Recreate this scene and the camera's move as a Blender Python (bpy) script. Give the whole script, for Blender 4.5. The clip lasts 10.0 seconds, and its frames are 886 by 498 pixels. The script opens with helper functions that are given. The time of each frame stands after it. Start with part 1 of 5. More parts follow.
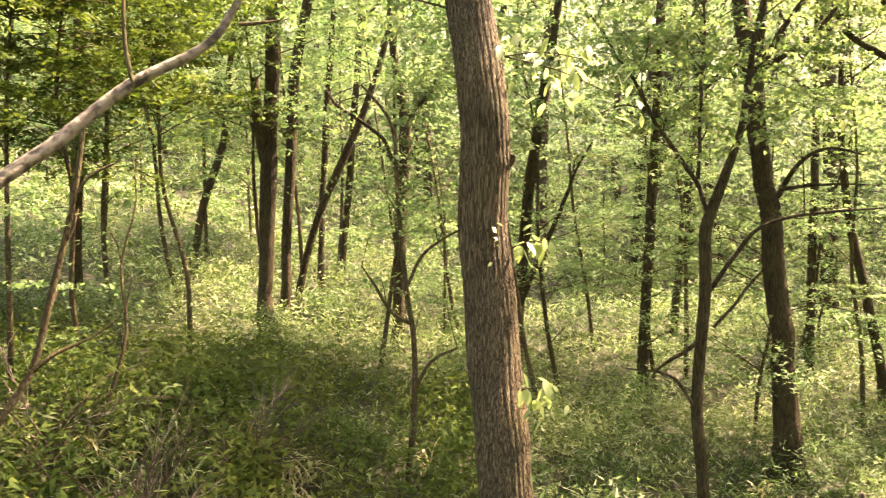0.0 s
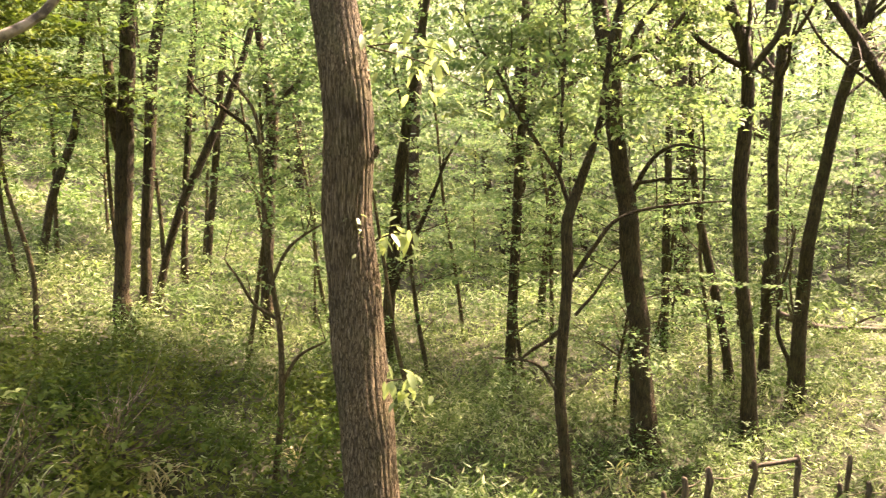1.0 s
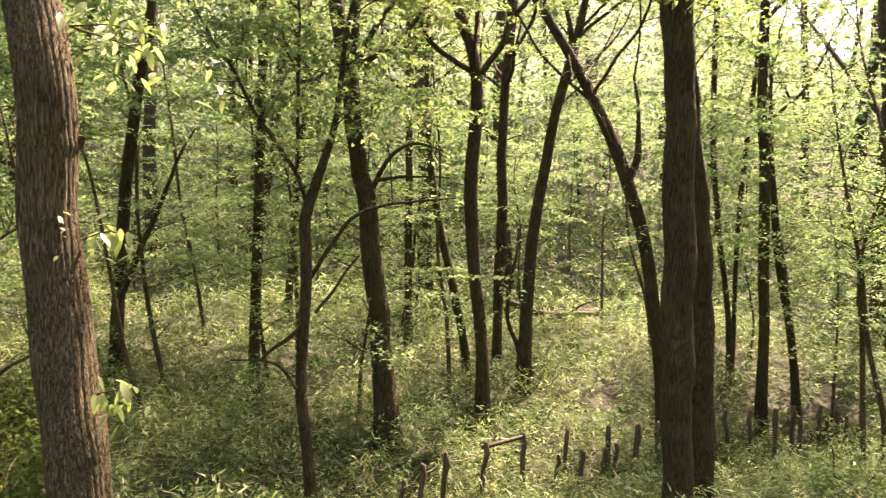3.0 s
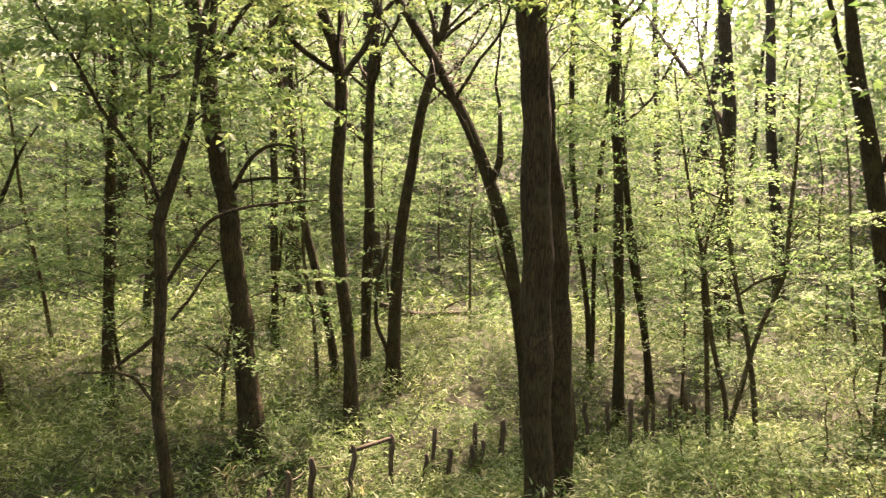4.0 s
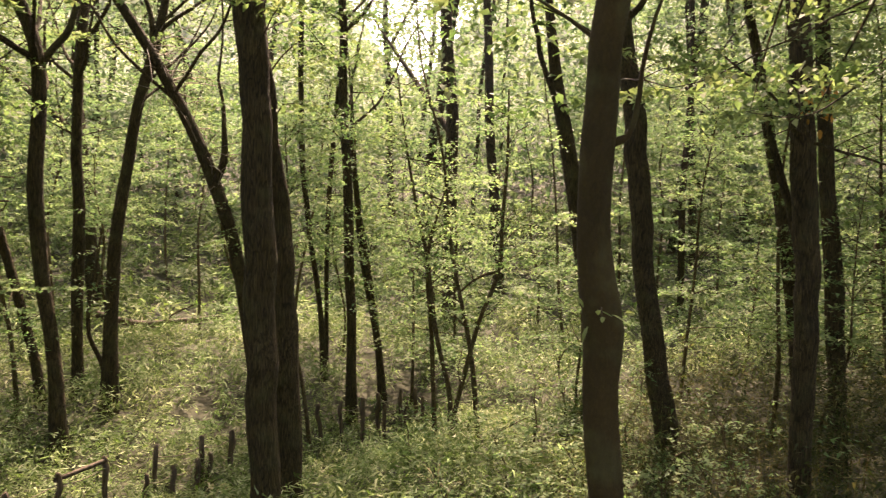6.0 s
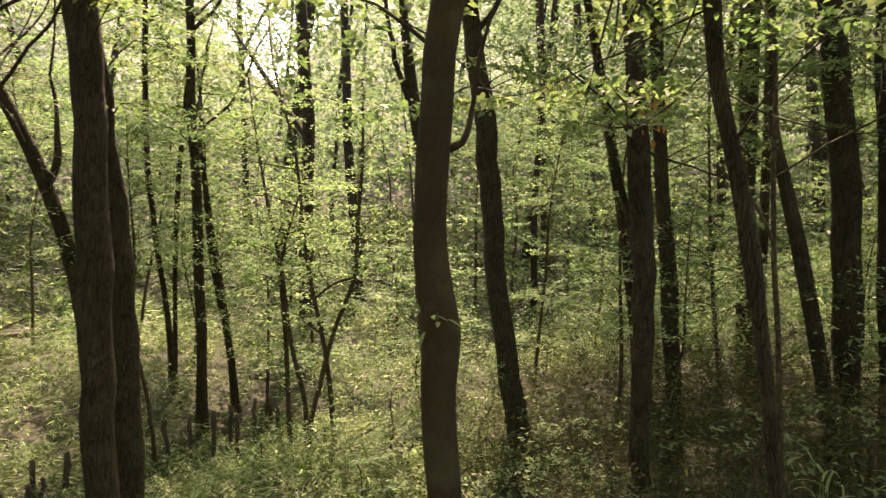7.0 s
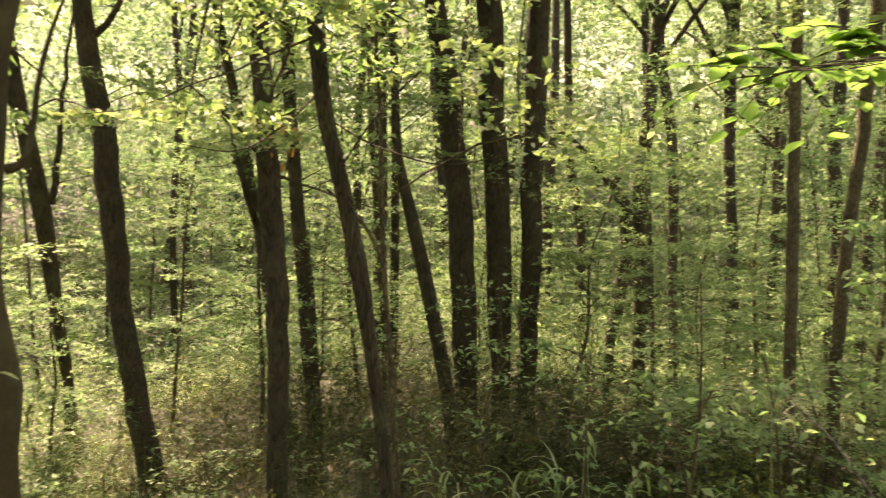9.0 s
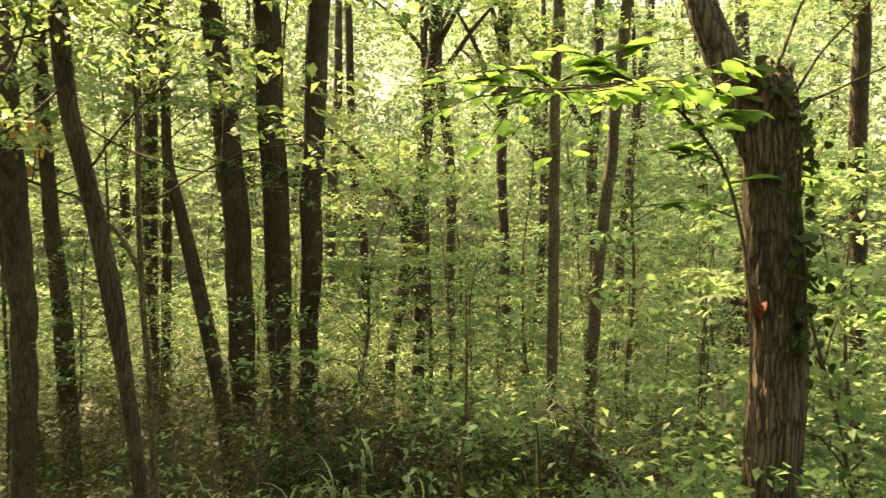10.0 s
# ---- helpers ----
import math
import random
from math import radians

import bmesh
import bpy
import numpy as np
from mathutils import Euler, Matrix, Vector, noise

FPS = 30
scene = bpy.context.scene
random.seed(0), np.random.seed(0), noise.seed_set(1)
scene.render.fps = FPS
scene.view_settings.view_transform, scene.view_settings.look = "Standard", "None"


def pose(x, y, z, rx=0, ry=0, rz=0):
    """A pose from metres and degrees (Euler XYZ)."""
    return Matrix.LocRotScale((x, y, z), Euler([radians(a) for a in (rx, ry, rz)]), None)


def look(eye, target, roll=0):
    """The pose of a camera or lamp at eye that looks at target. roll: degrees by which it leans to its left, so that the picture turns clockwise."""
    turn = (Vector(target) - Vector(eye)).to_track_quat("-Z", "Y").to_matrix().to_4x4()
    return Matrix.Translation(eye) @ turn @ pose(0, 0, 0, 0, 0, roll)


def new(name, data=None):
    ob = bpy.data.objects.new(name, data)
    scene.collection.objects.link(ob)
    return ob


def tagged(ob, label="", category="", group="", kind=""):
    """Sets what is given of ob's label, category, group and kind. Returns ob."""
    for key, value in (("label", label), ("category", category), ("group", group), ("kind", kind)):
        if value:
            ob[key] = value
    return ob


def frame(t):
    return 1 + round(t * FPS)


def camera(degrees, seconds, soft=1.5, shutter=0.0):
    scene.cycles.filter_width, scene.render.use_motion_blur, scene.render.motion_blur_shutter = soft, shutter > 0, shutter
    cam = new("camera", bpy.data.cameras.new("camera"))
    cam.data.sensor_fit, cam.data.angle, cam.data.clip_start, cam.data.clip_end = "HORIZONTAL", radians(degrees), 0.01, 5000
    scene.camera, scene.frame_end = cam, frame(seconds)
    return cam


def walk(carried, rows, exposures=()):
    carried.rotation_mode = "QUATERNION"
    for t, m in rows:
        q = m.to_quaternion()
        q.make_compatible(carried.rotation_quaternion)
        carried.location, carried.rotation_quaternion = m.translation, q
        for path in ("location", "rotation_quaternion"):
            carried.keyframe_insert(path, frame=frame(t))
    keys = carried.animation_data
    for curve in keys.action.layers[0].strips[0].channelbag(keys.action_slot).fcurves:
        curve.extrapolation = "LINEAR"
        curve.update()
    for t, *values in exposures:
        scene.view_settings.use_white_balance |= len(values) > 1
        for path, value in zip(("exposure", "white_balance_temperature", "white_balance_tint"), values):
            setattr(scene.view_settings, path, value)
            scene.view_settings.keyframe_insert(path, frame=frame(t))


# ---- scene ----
cam = camera(59.29, 10.0, soft=1.2, shutter=0.25)
ROWS = [
    (0.0, 0.000, 0.000, 3.000, 86.00, 0.00, 0.00),
    (0.5, 0.030, 0.014, 2.996, 85.72, -0.12, -4.54),
    (1.0, 0.062, 0.026, 2.991, 85.51, -0.33, -9.18),
    (1.5, 0.100, 0.037, 2.988, 85.39, -0.57, -13.70),
    (2.0, 0.141, 0.039, 2.986, 85.32, -0.73, -18.21),
    (3.5, 0.261, -0.001, 2.996, 85.56, -0.74, -31.64),
    (4.0, 0.304, -0.013, 3.003, 85.63, -0.77, -36.39),
    (4.5, 0.343, -0.026, 3.009, 85.69, -0.94, -41.14),
    (5.0, 0.378, -0.035, 3.010, 85.72, -1.09, -45.78),
    (5.5, 0.413, -0.054, 3.007, 85.83, -1.12, -50.48),
    (7.0, 0.515, -0.134, 3.005, 86.71, -1.37, -65.36),
    (7.5, 0.547, -0.171, 3.010, 87.07, -1.34, -70.80),
    (8.0, 0.580, -0.203, 3.019, 87.56, -1.27, -76.22),
    (8.5, 0.619, -0.242, 3.028, 88.12, -1.02, -82.26),
    (9.0, 0.654, -0.296, 3.038, 88.65, -0.88, -90.50),
    (9.5, 0.673, -0.356, 3.044, 89.16, -0.88, -99.65),
    (10.0, 0.676, -0.388, 3.046, 89.54, -0.86, -106.06),
]
EXPOSURES = [(0.0, 3.69, 8900, 33), (2.0, 3.3, 8250, 35), (4.0, 2.93, 8250, 35), (5.5, 2.6, 8300, 35), (7.0, 2.48, 8300, 34), (7.6, 2.64, 8300, 34), (8.2, 2.78, 8500, 33), (9.0, 3.2, 9000, 31), (10.0, 3.36, 9900, 22)]
walk(cam, [(t, pose(x, y, z, rx, ry, rz)) for t, x, y, z, rx, ry, rz in ROWS], EXPOSURES)

# ---- world and sun ----
SUN_YAW, SUN_HEIGHT = 62.0, 54.0        # degrees to the right of +y, degrees above the horizon
world = bpy.data.worlds.new("sky")
world.use_nodes = True
scene.world = world
wn = world.node_tree.nodes
sky = wn.new("ShaderNodeTexSky")
sky.sky_type, sky.sun_disc = "NISHITA", False
sky.sun_elevation, sky.sun_rotation = radians(SUN_HEIGHT), radians(SUN_YAW)
sky.air_density, sky.dust_density = 1.0, 2.5
wn["Background"].inputs["Strength"].default_value = 0.15
world.node_tree.links.new(sky.outputs[0], wn["Background"].inputs["Color"])
sun = new("sun", bpy.data.lights.new("sun", "SUN"))
sun.data.energy, sun.data.angle, sun.data.color = 4.0, radians(0.6), (1.0, 0.93, 0.8)
to_sun = Vector((math.sin(radians(SUN_YAW)) * math.cos(radians(SUN_HEIGHT)), math.cos(radians(SUN_YAW)) * math.cos(radians(SUN_HEIGHT)), math.sin(radians(SUN_HEIGHT))))
sun.matrix_world = look(to_sun * 60, (0, 0, 0))

# ---- materials ----


def nodes(name):
    m = bpy.data.materials.new(name)
    m.use_nodes = True
    return m, m.node_tree.nodes, m.node_tree.links, m.node_tree.nodes["Principled BSDF"]


def ramp(n, l, source, stops):
    r = n.new("ShaderNodeValToRGB")
    while len(r.color_ramp.elements) < len(stops):
        r.color_ramp.elements.new(0.5)
    for e, (at, col) in zip(r.color_ramp.elements, stops):
        e.position, e.color = at, (*col, 1)
    l.new(source, r.inputs[0])
    return r


def bark(name, dark, mid, light, across=26.0, along=3.5, depth=0.6, moss=0.0, crack=0.16):
    """Bark in long upright plates parted by dark cracks, with grain, blotches and some green algae."""
    m, n, l, b = nodes(name)
    tc = n.new("ShaderNodeTexCoord")
    warp = n.new("ShaderNodeTexNoise")
    warp.inputs["Scale"].default_value, warp.inputs["Detail"].default_value = 6.0, 3.0
    l.new(tc.outputs["Object"], warp.inputs["Vector"])
    bend = n.new("ShaderNodeVectorMath")
    bend.operation = "MULTIPLY_ADD"
    bend.inputs[1].default_value = (1.6 / across, 1.6 / across, 0.8 / along)
    l.new(warp.outputs["Color"], bend.inputs[0])
    l.new(tc.outputs["Object"], bend.inputs[2])
    mp = n.new("ShaderNodeMapping")
    mp.inputs["Scale"].default_value = (across, across, along)
    l.new(bend.outputs[0], mp.inputs[0])
    plate = n.new("ShaderNodeTexVoronoi")
    plate.feature = "DISTANCE_TO_EDGE"
    plate.inputs["Scale"].default_value, plate.inputs["Randomness"].default_value = 1.0, 1.0
    l.new(mp.outputs[0], plate.inputs["Vector"])
    grain = n.new("ShaderNodeTexNoise")
    grain.inputs["Scale"].default_value, grain.inputs["Detail"].default_value, grain.inputs["Roughness"].default_value = 2.2, 6.0, 0.65
    l.new(mp.outputs[0], grain.inputs["Vector"])
    edge = ramp(n, l, plate.outputs["Distance"], [(0.0, (0.06, 0.06, 0.06)), (crack * 0.35, (0.22, 0.22, 0.22)), (crack, (0.9, 0.9, 0.9)), (0.5, (1, 1, 1))])
    height = n.new("ShaderNodeMath")
    height.operation = "MULTIPLY"
    l.new(edge.outputs[0], height.inputs[0])
    l.new(grain.outputs["Fac"], height.inputs[1])
    col = ramp(n, l, height.outputs[0], [(0.05, dark), (0.42, mid), (0.66, light)])
    blotch = n.new("ShaderNodeTexNoise")
    blotch.inputs["Scale"].default_value, blotch.inputs["Detail"].default_value = 3.0, 3.0
    l.new(tc.outputs["Object"], blotch.inputs["Vector"])
    tint = ramp(n, l, blotch.outputs["Fac"], [(0.35, (0.75, 0.74, 0.7)), (0.65, (1.15, 1.1, 1.02))])
    cell = n.new("ShaderNodeTexVoronoi")
    cell.inputs["Scale"].default_value, cell.inputs["Randomness"].default_value = 1.0, 1.0
    l.new(mp.outputs[0], cell.inputs["Vector"])
    tone = ramp(n, l, cell.outputs["Color"], [(0.0, (0.84, 0.84, 0.84)), (1.0, (1.14, 1.13, 1.1))])
    each = n.new("ShaderNodeMix")
    each.data_type, each.blend_type = "RGBA", "MULTIPLY"
    each.inputs[0].default_value = 1.0
    l.new(col.outputs[0], each.inputs[6])
    l.new(tone.outputs[0], each.inputs[7])
    mul = n.new("ShaderNodeMix")
    mul.data_type, mul.blend_type = "RGBA", "MULTIPLY"
    mul.inputs[0].default_value = 1.0
    l.new(each.outputs[2], mul.inputs[6])
    l.new(tint.outputs[0], mul.inputs[7])
    out = mul.outputs[2]
    if moss:
        green = n.new("ShaderNodeMix")
        green.data_type = "RGBA"
        patch = n.new("ShaderNodeTexNoise")
        patch.inputs["Scale"].default_value, patch.inputs["Detail"].default_value = 5.0, 4.0
        l.new(tc.outputs["Object"], patch.inputs["Vector"])
        r = ramp(n, l, patch.outputs["Fac"], [(0.5, (0, 0, 0)), (0.7, (moss, moss, moss))])
        l.new(r.outputs[0], green.inputs[0])
        l.new(out, green.inputs[6])
        green.inputs[7].default_value = (0.10, 0.11, 0.045, 1)
        out = green.outputs[2]
    l.new(out, b.inputs["Base Color"])
    b.inputs["Roughness"].default_value = 0.9
    b.inputs["Specular IOR Level"].default_value = 0.25
    bump = n.new("ShaderNodeBump")
    bump.inputs["Strength"].default_value, bump.inputs["Distance"].default_value = depth, 0.02
    l.new(height.outputs[0], bump.inputs["Height"])
    l.new(bump.outputs[0], b.inputs["Normal"])
    return m


def leaf(name, colours, glow, thin=0.5, rough=0.45):
    """Leaf tissue: colours vary from leaf to leaf, light also comes through."""
    m, n, l, b = nodes(name)
    geo = n.new("ShaderNodeNewGeometry")
    col = ramp(n, l, geo.outputs["Random Per Island"], [(i / max(1, len(colours) - 1), c) for i, c in enumerate(colours)])
    tc = n.new("ShaderNodeTexCoord")
    nz = n.new("ShaderNodeTexNoise")
    nz.inputs["Scale"].default_value, nz.inputs["Detail"].default_value = 1.1, 2.0
    l.new(tc.outputs["Object"], nz.inputs["Vector"])
    patch = ramp(n, l, nz.outputs["Fac"], [(0.35, (0.66, 0.82, 0.7)), (0.65, (1.18, 1.1, 1.02))])
    mul = n.new("ShaderNodeMix")
    mul.data_type, mul.blend_type = "RGBA", "MULTIPLY"
    mul.inputs[0].default_value = 1.0
    l.new(col.outputs[0], mul.inputs[6])
    l.new(patch.outputs[0], mul.inputs[7])
    l.new(mul.outputs[2], b.inputs["Base Color"])
    b.inputs["Roughness"].default_value = rough
    b.inputs["Specular IOR Level"].default_value = 0.7 * (1 - rough)
    tr = n.new("ShaderNodeBsdfTranslucent")
    g = n.new("ShaderNodeMix")
    g.data_type, g.blend_type = "RGBA", "MULTIPLY"
    g.inputs[0].default_value = 1.0
    g.inputs[7].default_value = (*glow, 1)
    l.new(mul.outputs[2], g.inputs[6])
    l.new(g.outputs[2], tr.inputs["Color"])
    mix = n.new("ShaderNodeMixShader")
    mix.inputs[0].default_value = thin
    l.new(b.outputs[0], mix.inputs[1])
    l.new(tr.outputs[0], mix.inputs[2])
    l.new(mix.outputs[0], n["Material Output"].inputs["Surface"])
    return m


def plain(name, lo, hi, scale=8.0, rough=0.85, stretch=(1, 1, 1), bump=0.3, edge=(0.35, 0.65)):
    m, n, l, b = nodes(name)
    tc = n.new("ShaderNodeTexCoord")
    mp = n.new("ShaderNodeMapping")
    mp.inputs["Scale"].default_value = stretch
    l.new(tc.outputs["Object"], mp.inputs[0])
    nz = n.new("ShaderNodeTexNoise")
    nz.inputs["Scale"].default_value, nz.inputs["Detail"].default_value = scale, 6.0
    l.new(mp.outputs[0], nz.inputs["Vector"])
    c = ramp(n, l, nz.outputs["Fac"], [(edge[0], lo), (edge[1], hi)])
    l.new(c.outputs[0], b.inputs["Base Color"])
    b.inputs["Roughness"].default_value = rough
    bp = n.new("ShaderNodeBump")
    bp.inputs["Strength"].default_value, bp.inputs["Distance"].default_value = bump, 0.01
    l.new(nz.outputs["Fac"], bp.inputs["Height"])
    l.new(bp.outputs[0], b.inputs["Normal"])
    return m


BARK_MAIN = bark("furrowed_brown_bark", (0.036, 0.0265, 0.013), (0.086, 0.064, 0.033), (0.27, 0.235, 0.165), 78, 4.0, 1.0, 0.25, 0.1)
BARK_OAK = bark("dark_oak_bark", (0.02, 0.014, 0.006), (0.055, 0.04, 0.017), (0.105, 0.081, 0.039), 72, 5.0, 1.0, 0.25, 0.14)
BARK_SMOOTH = bark("smooth_brown_bark", (0.032, 0.0215, 0.007), (0.038, 0.026, 0.0085), (0.052, 0.037, 0.013), 70, 34.0, 0.25, 0.4, 0.02)
BARK_PALE = bark("pale_young_bark", (0.036, 0.026, 0.011), (0.072, 0.055, 0.025), (0.13, 0.104, 0.057), 50, 14.0, 0.4, 0.4)
BARK_SNAG = bark("peeling_grey_bark", (0.02, 0.015, 0.008), (0.085, 0.066, 0.035), (0.17, 0.14, 0.088), 40, 3.6, 1.0, 0.2, 0.16)
DEAD_WOOD = plain("bleached_dead_wood", (0.05, 0.037, 0.025), (0.26, 0.21, 0.15), 30.0, 0.85, (1, 1, 1), 1.0, (0.38, 0.58))
LEAF_OAK = leaf("oak_leaves", [(0.068, 0.105, 0.040), (0.097, 0.138, 0.052), (0.131, 0.166, 0.066), (0.172, 0.193, 0.085)], (1.6, 1.8, 1.45), 0.48, 0.6)
LEAF_UNDER = leaf("understorey_leaves", [(0.069, 0.118, 0.049), (0.100, 0.155, 0.063), (0.139, 0.188, 0.078), (0.183, 0.22, 0.101)], (1.7, 1.9, 1.6), 0.5, 0.62)
LEAF_DARK = leaf("evergreen_leaves", [(0.045, 0.075, 0.016), (0.065, 0.1, 0.02), (0.1, 0.13, 0.027)], (1.6, 1.6, 1.1), 0.35, 0.75)
# bluer and paler than near leaves: distance haze is put into the colour
LEAF_FAR = leaf("hazed_far_wood_leaves", [(0.075, 0.11, 0.055), (0.104, 0.142, 0.072), (0.137, 0.168, 0.094)], (1.6, 1.75, 1.5), 0.5, 0.65)
LEAF_BAMBOO = leaf("dwarf_bamboo_leaves", [(0.04, 0.072, 0.017), (0.063, 0.104, 0.026), (0.103, 0.15, 0.047), (0.18, 0.224, 0.11), (0.34, 0.365, 0.25)], (1.75, 1.9, 1.5), 0.42, 0.68)
# brown-green thicket leaves, darkened to stand in for the deep shade there
LEAF_THICKET = leaf("shade_darkened_thicket_leaves", [(0.018, 0.029, 0.01), (0.029, 0.043, 0.014), (0.048, 0.062, 0.02), (0.056, 0.044, 0.021), (0.13, 0.14, 0.06)], (1.8, 1.7, 1.25), 0.4, 0.75)
LEAF_STRAW = leaf("dry_bamboo_leaves", [(0.3, 0.26, 0.13), (0.4, 0.34, 0.19), (0.26, 0.25, 0.1)], (1.2, 1.1, 0.9), 0.35)
LEAF_BRIGHT = leaf("fresh_shoot_leaves", [(0.07, 0.125, 0.034), (0.1, 0.155, 0.048)], (1.7, 1.85, 1.3), 0.78, 0.85)
# colours raised towards white to stand in for sun glint on the blades
LEAF_SHOOT = leaf("glint_pale_shoot_leaves", [(0.16, 0.22, 0.08), (0.26, 0.3, 0.15)], (1.8, 1.8, 1.3), 0.5, 0.3)
LEAF_IVY = leaf("ivy_leaves", [(0.02, 0.032, 0.008), (0.034, 0.048, 0.013), (0.05, 0.062, 0.018)], (1.3, 1.3, 0.9), 0.2, 0.8)
LEAF_RUST = leaf("rusty_dead_leaves", [(0.06, 0.016, 0.008), (0.1, 0.03, 0.014)], (1.0, 0.9, 0.8), 0.15, 0.8)
LEAF_RED = leaf("reddish_dying_leaves", [(0.32, 0.1, 0.03), (0.4, 0.2, 0.05), (0.25, 0.19, 0.04)], (1.5, 1.2, 0.9), 0.5)
SOIL = plain("leaf_litter_soil", (0.018, 0.018, 0.007), (0.04, 0.042, 0.016), 14.0, 0.95, bump=0.8)
# backdrop canopy, with the haze of distance mixed into its green
HILL = plain("hazed_distant_canopy", (0.055, 0.078, 0.038), (0.21, 0.235, 0.14), 1.6, 0.9, bump=1.0)
POST_WOOD = plain("weathered_stake_wood", (0.028, 0.02, 0.01), (0.095, 0.066, 0.033), 6.0, 0.85, (9, 9, 1.2), 0.6)
ROPE = plain("old_rope", (0.13, 0.11, 0.07), (0.22, 0.19, 0.12), 60.0, 0.95)

# ---- mesh helpers ----


def mesh_np(name, verts, faces, material):
    """A mesh object from arrays: verts (n, 3), faces (m, 4)."""
    me = bpy.data.meshes.new(name)
    v = np.asarray(verts, dtype=np.float32)
    f = np.asarray(faces, dtype=np.int32)
    k = f.shape[1]
    me.vertices.add(len(v))
    me.vertices.foreach_set("co", v.ravel())
    me.loops.add(f.size)
    me.loops.foreach_set("vertex_index", f.ravel())
    me.polygons.add(len(f))
    me.polygons.foreach_set("loop_start", np.arange(0, f.size, k, dtype=np.int32))
    me.update(calc_edges=True)
    me.validate()
    me.materials.append(material)
    return me


def part_np(name, verts, faces, material, parent=None, label="", smooth=False):
    me = mesh_np(name, verts, faces, material)
    if smooth:
        me.polygons.foreach_set("use_smooth", np.ones(len(me.polygons), dtype=bool))
    ob = new(name, me)
    ob.parent = parent
    return tagged(ob, label) if label else ob


def smoothstep(a, b, v):
    u = np.clip((v - a) / (b - a), 0, 1)
    return u * u * (3 - 2 * u)


def ground_z(x, y):
    """Height of the wood floor: a flat valley, a slope rising to the left, a bank under the eye."""
    x, y = np.asarray(x, float), np.asarray(y, float)
    r = np.hypot(x - 0.3, y + 0.3)
    left = 0.24 * np.maximum(0, 1.8 - x) * smoothstep(4, 8, y + 0.6 * np.maximum(0, -x))
    far = 0.09 * np.maximum(0, y - 7) * smoothstep(7, 1, x)
    z = np.minimum(left + far, 6) + 0.075 * np.maximum(0, r - 10) * smoothstep(0, 4, x)
    z = z + 1.4 * (1 - smoothstep(0.9, 3.2, r)) + np.minimum(0.16 * np.maximum(0, r - 19), 7)
    return z - 0.33 * np.exp(-((y - 6.85 + 0.12 * (x - 5)) ** 2) / 1.2) * smoothstep(1.5, 3, x) * smoothstep(11, 9, x)


def spline(pts, step):
    """A smooth line through (x, y, z, r) rows, however unevenly they are spaced, resampled about every step metres."""
    p = np.asarray(pts, float)
    q = np.vstack([2 * p[0] - p[1], p, 2 * p[-1] - p[-2]])
    h = np.maximum(np.linalg.norm(np.diff(q[:, :3], axis=0), axis=1), 1e-6)
    slope = np.diff(q, axis=0) / h[:, None]
    tangent = (slope[:-1] * h[1:, None] + slope[1:] * h[:-1, None]) / (h[1:] + h[:-1])[:, None]
    out = []
    for i in range(len(p) - 1):
        n = max(2, int(h[i + 1] / step))
        a, b, ta, tb = p[i], p[i + 1], tangent[i] * h[i + 1], tangent[i + 1] * h[i + 1]
        for u in np.arange(n) / n:
            out.append((2 * u ** 3 - 3 * u * u + 1) * a + (u ** 3 - 2 * u * u + u) * ta + (3 * u * u - 2 * u ** 3) * b + (u ** 3 - u * u) * tb)
    out.append(p[-1])
    return np.array(out)


def tube(path, sides, rough=0.0, ridges=0.0, seed=0):
    """Verts and quads of a tapering limb along path (n, 4), its skin uneven."""
    path = np.asarray(path, float)
    path[:, 3] = np.maximum(path[:, 3], 0.0015)
    d = np.gradient(path[:, :3], axis=0)
    d /= np.linalg.norm(d, axis=1)[:, None] + 1e-9
    ref = np.array([0.0, 1.0, 0.0]) if abs(d[:, 1]).mean() < 0.8 else np.array([1.0, 0.0, 0.0])
    u = np.cross(d, ref)
    u /= np.linalg.norm(u, axis=1)[:, None] + 1e-9
    w = np.cross(d, u)
    a = np.arange(sides) * 2 * np.pi / sides
    g = np.random.default_rng(seed + 5)
    r = np.repeat(path[:, 3][:, None], sides, 1)
    n = len(path)
    if rough:
        z = np.arange(n)[:, None] / 6.0
        for k in range(1, 4):
            ph = g.uniform(0, 6.28, 3)
            r = r * (1 + rough / k * np.sin(k * a[None, :] + ph[0] + z * g.uniform(-0.4, 0.4)) * np.sin(z * g.uniform(0.3, 1.2) + ph[1]))
    if ridges:
        # long plates of bark parted by winding furrows
        z = path[:, 2][:, None]
        k = max(9, sides // 6)
        wind = 0.9 * np.sin(z * 5.1 + 1.0) + 0.6 * np.sin(z * 11.3) + 0.35 * np.sin(z * 23.0 + a[None, :] * 3)
        f1 = np.abs(np.sin((a[None, :] * k + wind + 0.9 * np.sin(a[None, :] * 4 + z * 7)) / 2))
        cut = np.abs(np.sin(z * 17 + 2.5 * np.sin(a[None, :] * 5 + z * 3) + a[None, :] * 9))
        grain = g.normal(0, 0.25, (n, sides))
        r = r + ridges * (np.clip(f1 * 1.7, 0, 1) - 0.6 - 0.2 * (cut < 0.1) + grain * 0.35)
    v = path[:, None, :3] + r[:, :, None] * (np.cos(a)[None, :, None] * u[:, None, :] + np.sin(a)[None, :, None] * w[:, None, :])
    i = np.arange(n - 1)[:, None] * sides
    j = np.arange(sides)[None, :]
    jn = (j + 1) % sides
    f = np.stack([i + j, i + jn, i + sides + jn, i + sides + j], -1).reshape(-1, 4)
    return v.reshape(-1, 3), f


